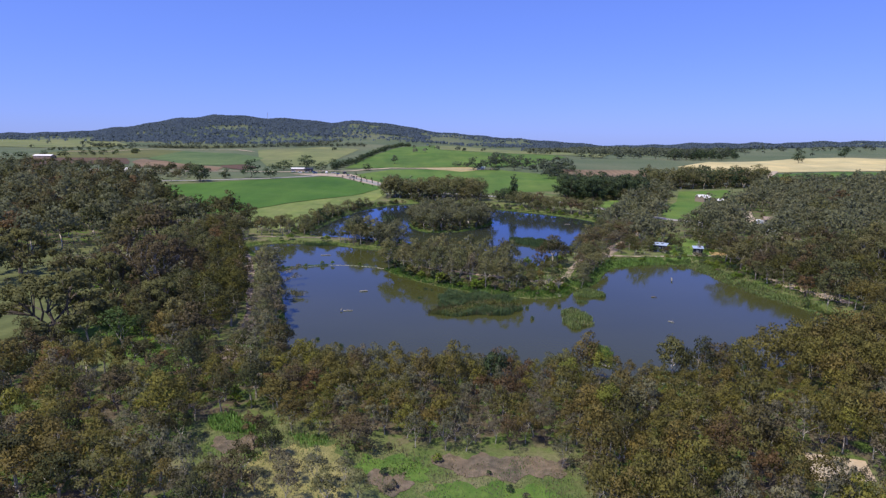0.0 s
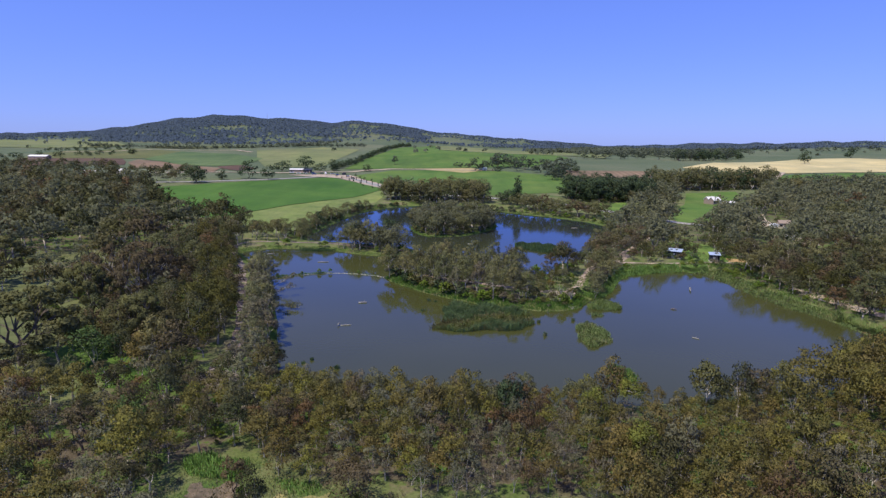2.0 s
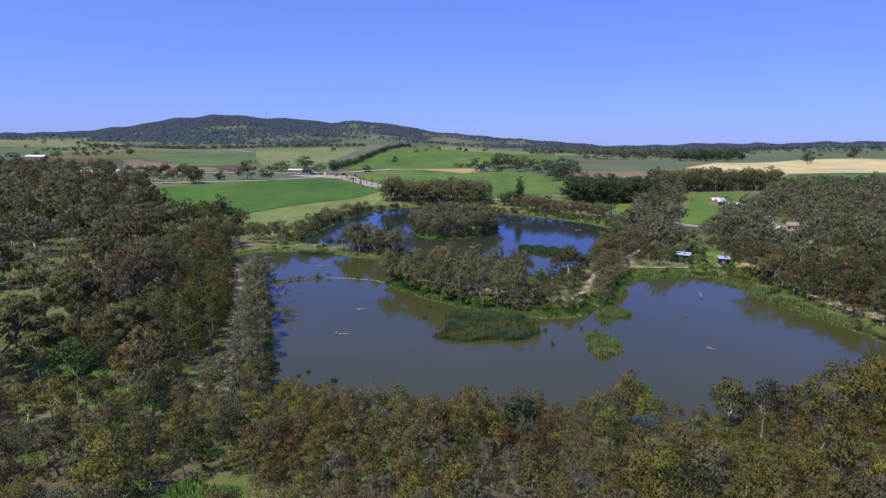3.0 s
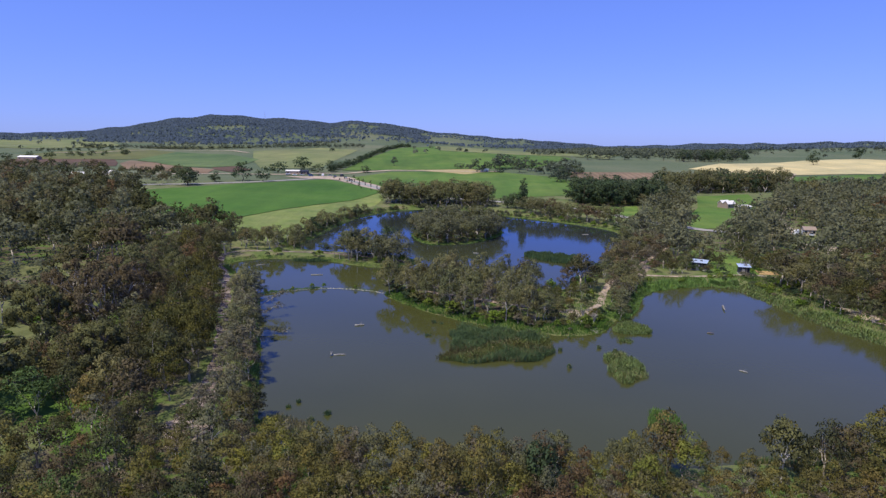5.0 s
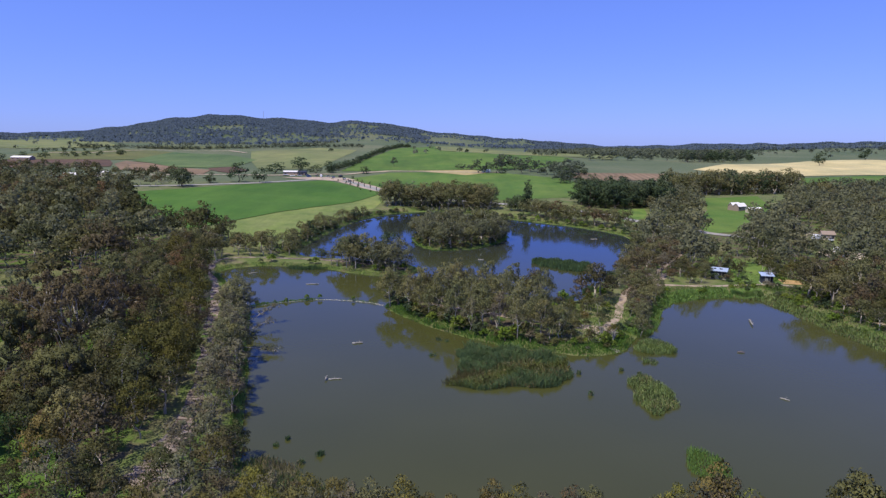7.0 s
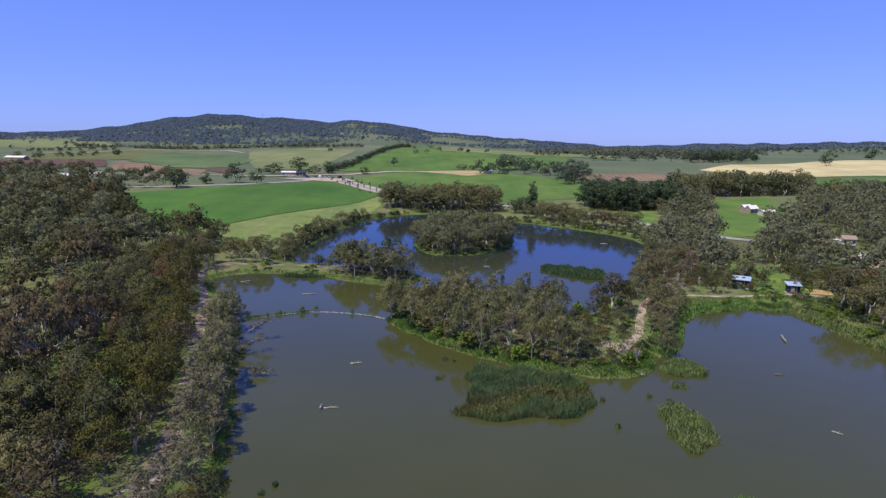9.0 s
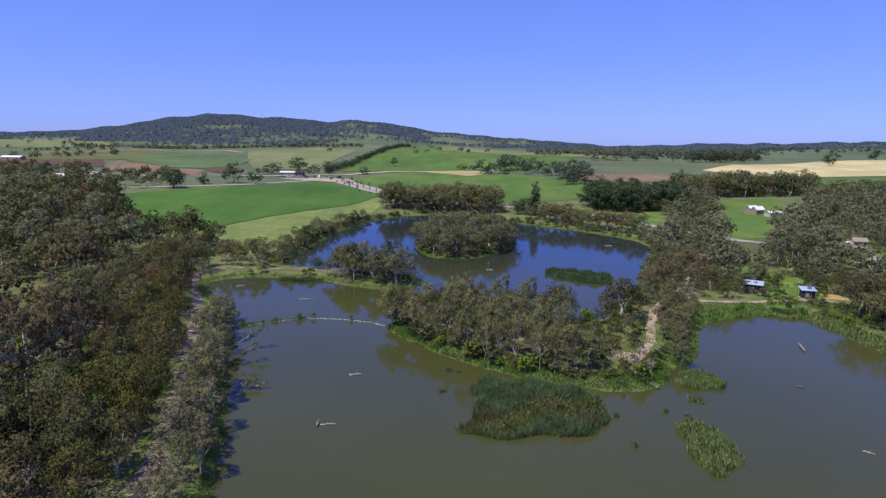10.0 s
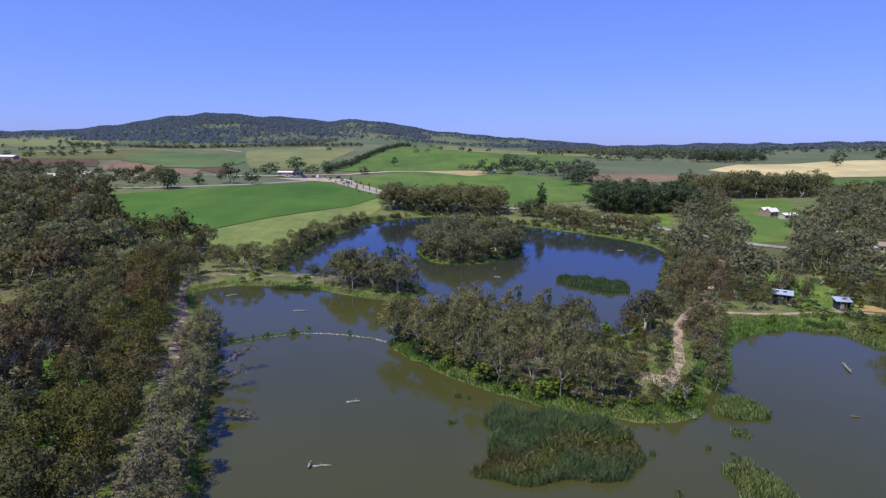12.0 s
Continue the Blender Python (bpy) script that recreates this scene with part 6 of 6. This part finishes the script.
# ---- buildings ----
def box(name, size, at, material, parent, label="", bevel=0.0, turn=None):
    bm = bmesh.new()
    bmesh.ops.create_cube(bm, size=1, matrix=Matrix.LocRotScale(at, turn, size))
    if bevel:
        bmesh.ops.bevel(bm, geom=bm.edges[:], offset=bevel, segments=1, affect="EDGES")
    return part_bm(name, bm, material, parent, label)


def sheet_roof(name, w, d, z0, z1, material, parent, over=0.4, ribs=8, label=""):
    """A single slope of ribbed sheet, from z0 at the front to z1 at the back."""
    bm = bmesh.new()
    n, lo, hi = ribs * 2, -w / 2 - over, w / 2 + over
    rows = []
    for y, z in ((-d / 2 - over, z0), (d / 2 + over, z1)):
        for dz in (0.0, 0.06):
            rows.append([bm.verts.new((lo + (hi - lo) * i / n, y, z + dz + (0.035 if i % 2 and dz else 0))) for i in range(n + 1)])
    fl, fh, bl, bh = rows
    for i in range(n):
        bm.faces.new((fh[i], fh[i + 1], bh[i + 1], bh[i]))
        bm.faces.new((fl[i + 1], fl[i], bl[i], bl[i + 1]))
        bm.faces.new((fl[i], fl[i + 1], fh[i + 1], fh[i]))
        bm.faces.new((bl[i + 1], bl[i], bh[i], bh[i + 1]))
    bm.faces.new((fl[0], fh[0], bh[0], bl[0]))
    bm.faces.new((fl[n], bl[n], bh[n], fh[n]))
    return part_bm(name, bm, material, parent, label)


def shelter(x, y, turn, w, d, h, panels, label):
    """A small open-fronted lakeside shelter with a single pitch roof."""
    z = height(x, y)
    r = base("lakeside_shelter", pose(x, y, z, 0, 0, turn), label, "shelter", "shelters by the lake")
    box("floor_slab", (w + 0.3, d + 0.3, 0.3), (0, 0, 0.0), F_KERB, r)
    box("back_wall", (w, 0.1, h), (0, d / 2, 0.15 + h / 2), M_NAVY, r)
    for k in (-1, 1):
        box("side_wall", (0.1, d - 0.1, h - 0.2), (k * (w / 2 - 0.05), -0.05, 0.15 + (h - 0.2) / 2), M_NAVY, r)
        box("post", (0.12, 0.12, h - 0.1), (k * w * 0.22, -d / 2, 0.15 + (h - 0.1) / 2), WOOD_GREY, r)
    box("front_wall", (w * 0.62, 0.1, h - 0.3), (-w * 0.17, -d / 2 + 0.1, 0.15 + (h - 0.3) / 2), M_NAVY, r)
    box("door_panel", (w * 0.26, 0.06, h * 0.72), (-w * 0.08, -d / 2 + 0.02, 0.15 + h * 0.36), M_STEEL, r, "pale grey panel on the front wall")
    rf = sheet_roof("roof", w, d, h + 0.12, h + 0.62, M_ROOF_BLUE, r, label="pale bluish sheet metal roof")
    for k in panels:
        box("skylight", (w * 0.2, d * 0.26, 0.05), (k * w, d * 0.1, h + 0.52), M_DARKGLASS, rf, "dark roof panel", turn=Euler((math.atan2(0.5, d + 0.8), 0, 0)))
    box("bench", (w * 0.6, 0.4, 0.06), (0, d / 2 - 0.4, 0.6), WOOD_GREY, r)


shelter(84.6, 229.0, -30, 4.4, 3.4, 2.5, (-0.3, 0.12), "dark blue lakeside shelter with pale metal roof")
shelter(96.1, 222.0, -14, 3.1, 2.7, 2.3, (0.1,), "dark navy lakeside shelter with bluish roof")
shelter(112.5, 223.5, -10, 5.0, 3.2, 2.4, (-0.25, 0.2), "dark pavilion with a patchy pale roof")


def canopy(x, y, label):
    z = height(x, y)
    r = base("canopy_tent", pose(x, y, z, 0, 0, 20), label, "canopy")
    for i in (-1, 1):
        for j in (-1, 1):
            box("pole", (0.06, 0.06, 2.2), (i * 1.3, j * 1.3, 1.1), M_STEEL, r)
    bm = bmesh.new()
    ring = [bm.verts.new((i * 1.45, j * 1.45, 2.15)) for i, j in ((-1, -1), (1, -1), (1, 1), (-1, 1))]
    low = [bm.verts.new((i * 1.45, j * 1.45, 1.9)) for i, j in ((-1, -1), (1, -1), (1, 1), (-1, 1))]
    top = bm.verts.new((0, 0, 3.0))
    for i in range(4):
        bm.faces.new((ring[i], ring[(i + 1) % 4], top))
        bm.faces.new((low[i], low[(i + 1) % 4], ring[(i + 1) % 4], ring[i]))
    part_bm("cover", bm, M_WHITE_ROOF, r)


canopy(112.5, 212.0, "small white peaked canopy on the east bank")


def gable_house(name, x, y, turn, w, d, h, rise, wall, roof, label, windows=2, ridges=1, category="house"):
    """Walls, gabled roof with eaves, door and windows with frames and panes."""
    z = height(x, y)
    r = base(name, pose(x, y, z, 0, 0, turn), label, category)
    box("wall", (w, d, h + 0.6), (0, 0, h / 2 - 0.3), wall, r)
    span = d / ridges
    for g in range(ridges):
        y0 = -d / 2 + (g + 0.5) * span
        for k in (-1, 1):
            bm = bmesh.new()
            o, e, t = 0.35, span / 2 + (0.35 if ridges == 1 or (g == 0) == (k < 0) else 0.0), 0.12
            prof = [(0, rise + h), (k * e, h + rise * (1 - e / (span / 2))), (k * e, h + rise * (1 - e / (span / 2)) + t), (0, rise + h + t)]
            ends = [[bm.verts.new((sx * (w / 2 + o), y0 + py, pz)) for py, pz in prof] for sx in (-1, 1)]
            for i in range(4):
                bm.faces.new((ends[0][i], ends[0][(i + 1) % 4], ends[1][(i + 1) % 4], ends[1][i]))
            bm.faces.new(ends[0])
            bm.faces.new(ends[1][::-1])
            part_bm("roof_slope", bm, roof, r)
        for sx in (-1, 1):
            bm = bmesh.new()
            pts = [(y0 - span / 2, h - 0.01), (y0 + span / 2, h - 0.01), (y0, h + rise - 0.02)]
            a = [bm.verts.new((sx * w / 2, py, pz)) for py, pz in pts]
            b = [bm.verts.new((sx * (w / 2 - 0.15), py, pz)) for py, pz in pts]
            bm.faces.new(a)
            bm.faces.new(b[::-1])
            for i in range(3):
                bm.faces.new((a[i], a[(i + 1) % 3], b[(i + 1) % 3], b[i]))
            part_bm("gable", bm, wall, r)
    for i in range(windows):
        xx = -w / 2 + w * (i + 0.5) / windows
        if i == windows // 2:
            dr = box("door", (0.95, 0.08, 2.05), (xx, -d / 2 - 0.03, 1.02), M_BRICKISH, r)
            box("handle", (0.05, 0.08, 0.05), (xx + 0.35, -d / 2 - 0.1, 1.0), M_STEEL, dr)
            continue
        wd = box("window", (1.4, 0.06, 1.2), (xx, -d / 2 - 0.03, h * 0.55), M_CREAM, r)
        box("pane", (1.2, 0.04, 1.0), (xx, -d / 2 - 0.06, h * 0.55), M_DARKGLASS, wd)
    return r


gable_house("farmhouse", 178.5, 411, 24, 6.5, 8, 3.0, 1.7, M_BRICKISH, M_WHITE_ROOF, "brown walled farmhouse with two white gabled roofs", 3, 2)
gable_house("farm_shed", 182.5, 398, 10, 8, 5, 2.4, 0.8, M_CREAM, M_WHITE_ROOF, "low cream shed with a white roof", 3, category="shed")
gable_house("roadside_shed", -149, 622, 4, 13, 7, 2.8, 0.9, M_BRICKISH, M_WHITE_ROOF, "pale shed with a white sheet roof", 3, category="shed")
gable_house("roadside_shed", -138, 624, 4, 7, 7, 2.8, 0.9, M_NAVY, M_NAVY, "dark shed beside the pale shed", 2, category="shed")
gable_house("farm_shed", -494, 752, -6, 24, 9, 3.4, 1.6, M_BRICKISH, M_WHITE_ROOF, "long white roofed farm shed", 4, category="shed")
gable_house("cottage", -304, 530, 12, 9, 7, 3.0, 1.6, M_CREAM, M_WHITE_ROOF, "white cottage among gum trees", 3)
gable_house("cottage", -290, 552, -8, 10, 7, 3.0, 1.6, M_CREAM, M_WHITE_ROOF, "cream cottage among gum trees", 3)
gable_house("cottage", 211, 396, 15, 7, 5.5, 2.8, 1.5, M_CREAM, M_ROOF_BLUE, "pale cottage with a zinc roof in the wood", 3)
gable_house("cottage", 166, 303, -12, 5, 4.0, 2.6, 1.2, M_CREAM, M_BRICKISH, "cream cottage with a brown roof in the wood", 3)
gable_house("hay_shed", 42, 668, 0, 8, 4, 2.6, 0.8, M_STEEL, M_ROOF_BLUE, "small metal shed by the golden strip", 2, category="shed")


def car(x, y, turn, paint, label, van=False):
    """A parked car: body, cabin glass, wheels with rims, lamps."""
    z = height(x, y) + 0.45
    r = base("van" if van else "car", pose(x, y, z, 0, 0, turn), label, "van" if van else "car", "parked cars")
    h1, h2 = (1.5, 0.5) if van else (0.62, 0.55)
    bm = bmesh.new()
    bmesh.ops.create_cube(bm, size=1, matrix=Matrix.LocRotScale((0, 0, 0.35 + h1 / 2), None, (4.4, 1.8, h1)))
    bmesh.ops.bevel(bm, geom=bm.edges[:], offset=0.14, segments=2, affect="EDGES")
    body = part_bm("body", bm, paint, r)
    bm = bmesh.new()
    top = bmesh.ops.create_cube(bm, size=1, matrix=Matrix.LocRotScale((-0.2, 0, 0.35 + h1 + h2 / 2 - 0.03), None, (2.5, 1.6, h2)))
    for v in top["verts"]:
        if v.co.z > 0.35 + h1 + h2 / 2:
            v.co.x = -0.2 + (v.co.x + 0.2) * 0.7
            v.co.y *= 0.85
    bmesh.ops.bevel(bm, geom=bm.edges[:], offset=0.06, segments=1, affect="EDGES")
    part_bm("cabin", bm, paint if van else M_GLASS, body)
    for i in (-1, 1):
        for j in (-1, 1):
            bm = bmesh.new()
            bmesh.ops.create_cone(bm, segments=12, radius1=0.33, radius2=0.33, depth=0.22, cap_ends=True, matrix=pose(i * 1.35, j * 0.85, 0.33, 90, 0, 0))
            w = part_bm("wheel", bm, M_TYRE, r)
            bm = bmesh.new()
            bmesh.ops.create_cone(bm, segments=10, radius1=0.19, radius2=0.17, depth=0.24, cap_ends=True, matrix=pose(i * 1.35, j * 0.86, 0.33, 90, 0, 0))
            part_bm("rim", bm, M_STEEL, w)
        box("headlight", (0.06, 0.3, 0.14), (2.2, i * 0.62, 0.72), M_STEEL, r)


for i, (x, y, t) in enumerate(((-142, 600, 10), (-136, 603, 12), (-129, 606, 8), (-121, 607, 80), (-116, 602, 95), (-110, 606, 20), (-104, 598, 120), (-98, 602, 60), (-150, 606, 5), (-92, 586, 120), (-126, 596, 30), (-84, 567, 118))):
    car(x, y, t, CAR_PAINT[i % 4], ("white", "silver", "blue", "dark grey")[i % 4] + " car parked by the roadworks", van=i in (4, 7))
for x, y, t, k in ((160, 301, 20, 0), (164, 297, 60, 1), (150, 270, 10, 0), (193, 297, 80, 0), (146, 262, 40, 1)):
    z = height(x, y)
    car(x, y, t, CAR_PAINT[k], ("white", "silver")[k] + " van parked in a gravel yard", van=k == 0)


def post(x, y, tall, label):
    r = base("road_post", pose(x, y, height(x, y) + 0.2), label, "post", "posts along the road")
    bm = bmesh.new()
    bmesh.ops.create_cone(bm, segments=8, radius1=0.35, radius2=0.22, depth=tall, cap_ends=True, matrix=pose(0, 0, tall / 2))
    part_bm("shaft", bm, M_TYRE, r)
    bm = bmesh.new()
    bmesh.ops.create_icosphere(bm, subdivisions=1, radius=0.5, matrix=pose(0, 0, tall))
    part_bm("cap", bm, M_TYRE, r)


for k in range(8):
    post(-92 + k * 6.2, 580 - k * 11.8, 2.2, "dark round post beside the asphalt road")


for i in range(14):
    k, side = i // 2, (-1, 1)[i % 2]
    plant("dark_far", -94 + k * 7.4 + side * 8 + RNG.normal(), 586 - k * 14 + side * 5 + RNG.normal() * 2, RNG.uniform(2.2, 4.5), "young trees along the road", wide=0.7)


def mast(x, y):
    z = height(x, y)
    r = base("radio_mast", pose(x, y, z), "thin steel radio mast on the hill", "mast")
    for i in range(3):
        a = i * 2.094
        v, f = tube([(1.2 * math.cos(a), 1.2 * math.sin(a), 0), (0.3 * math.cos(a), 0.3 * math.sin(a), 34)], [0.22, 0.12], 5)
        part("leg", v, f, M_STEEL, r)
    for k in range(8):
        box("brace", (2.2 - k * 0.22, 0.12, 0.12), (0, 0, 2 + k * 4), M_STEEL, r)


mast(-590, 2060)

# the trees past counting
crowds()
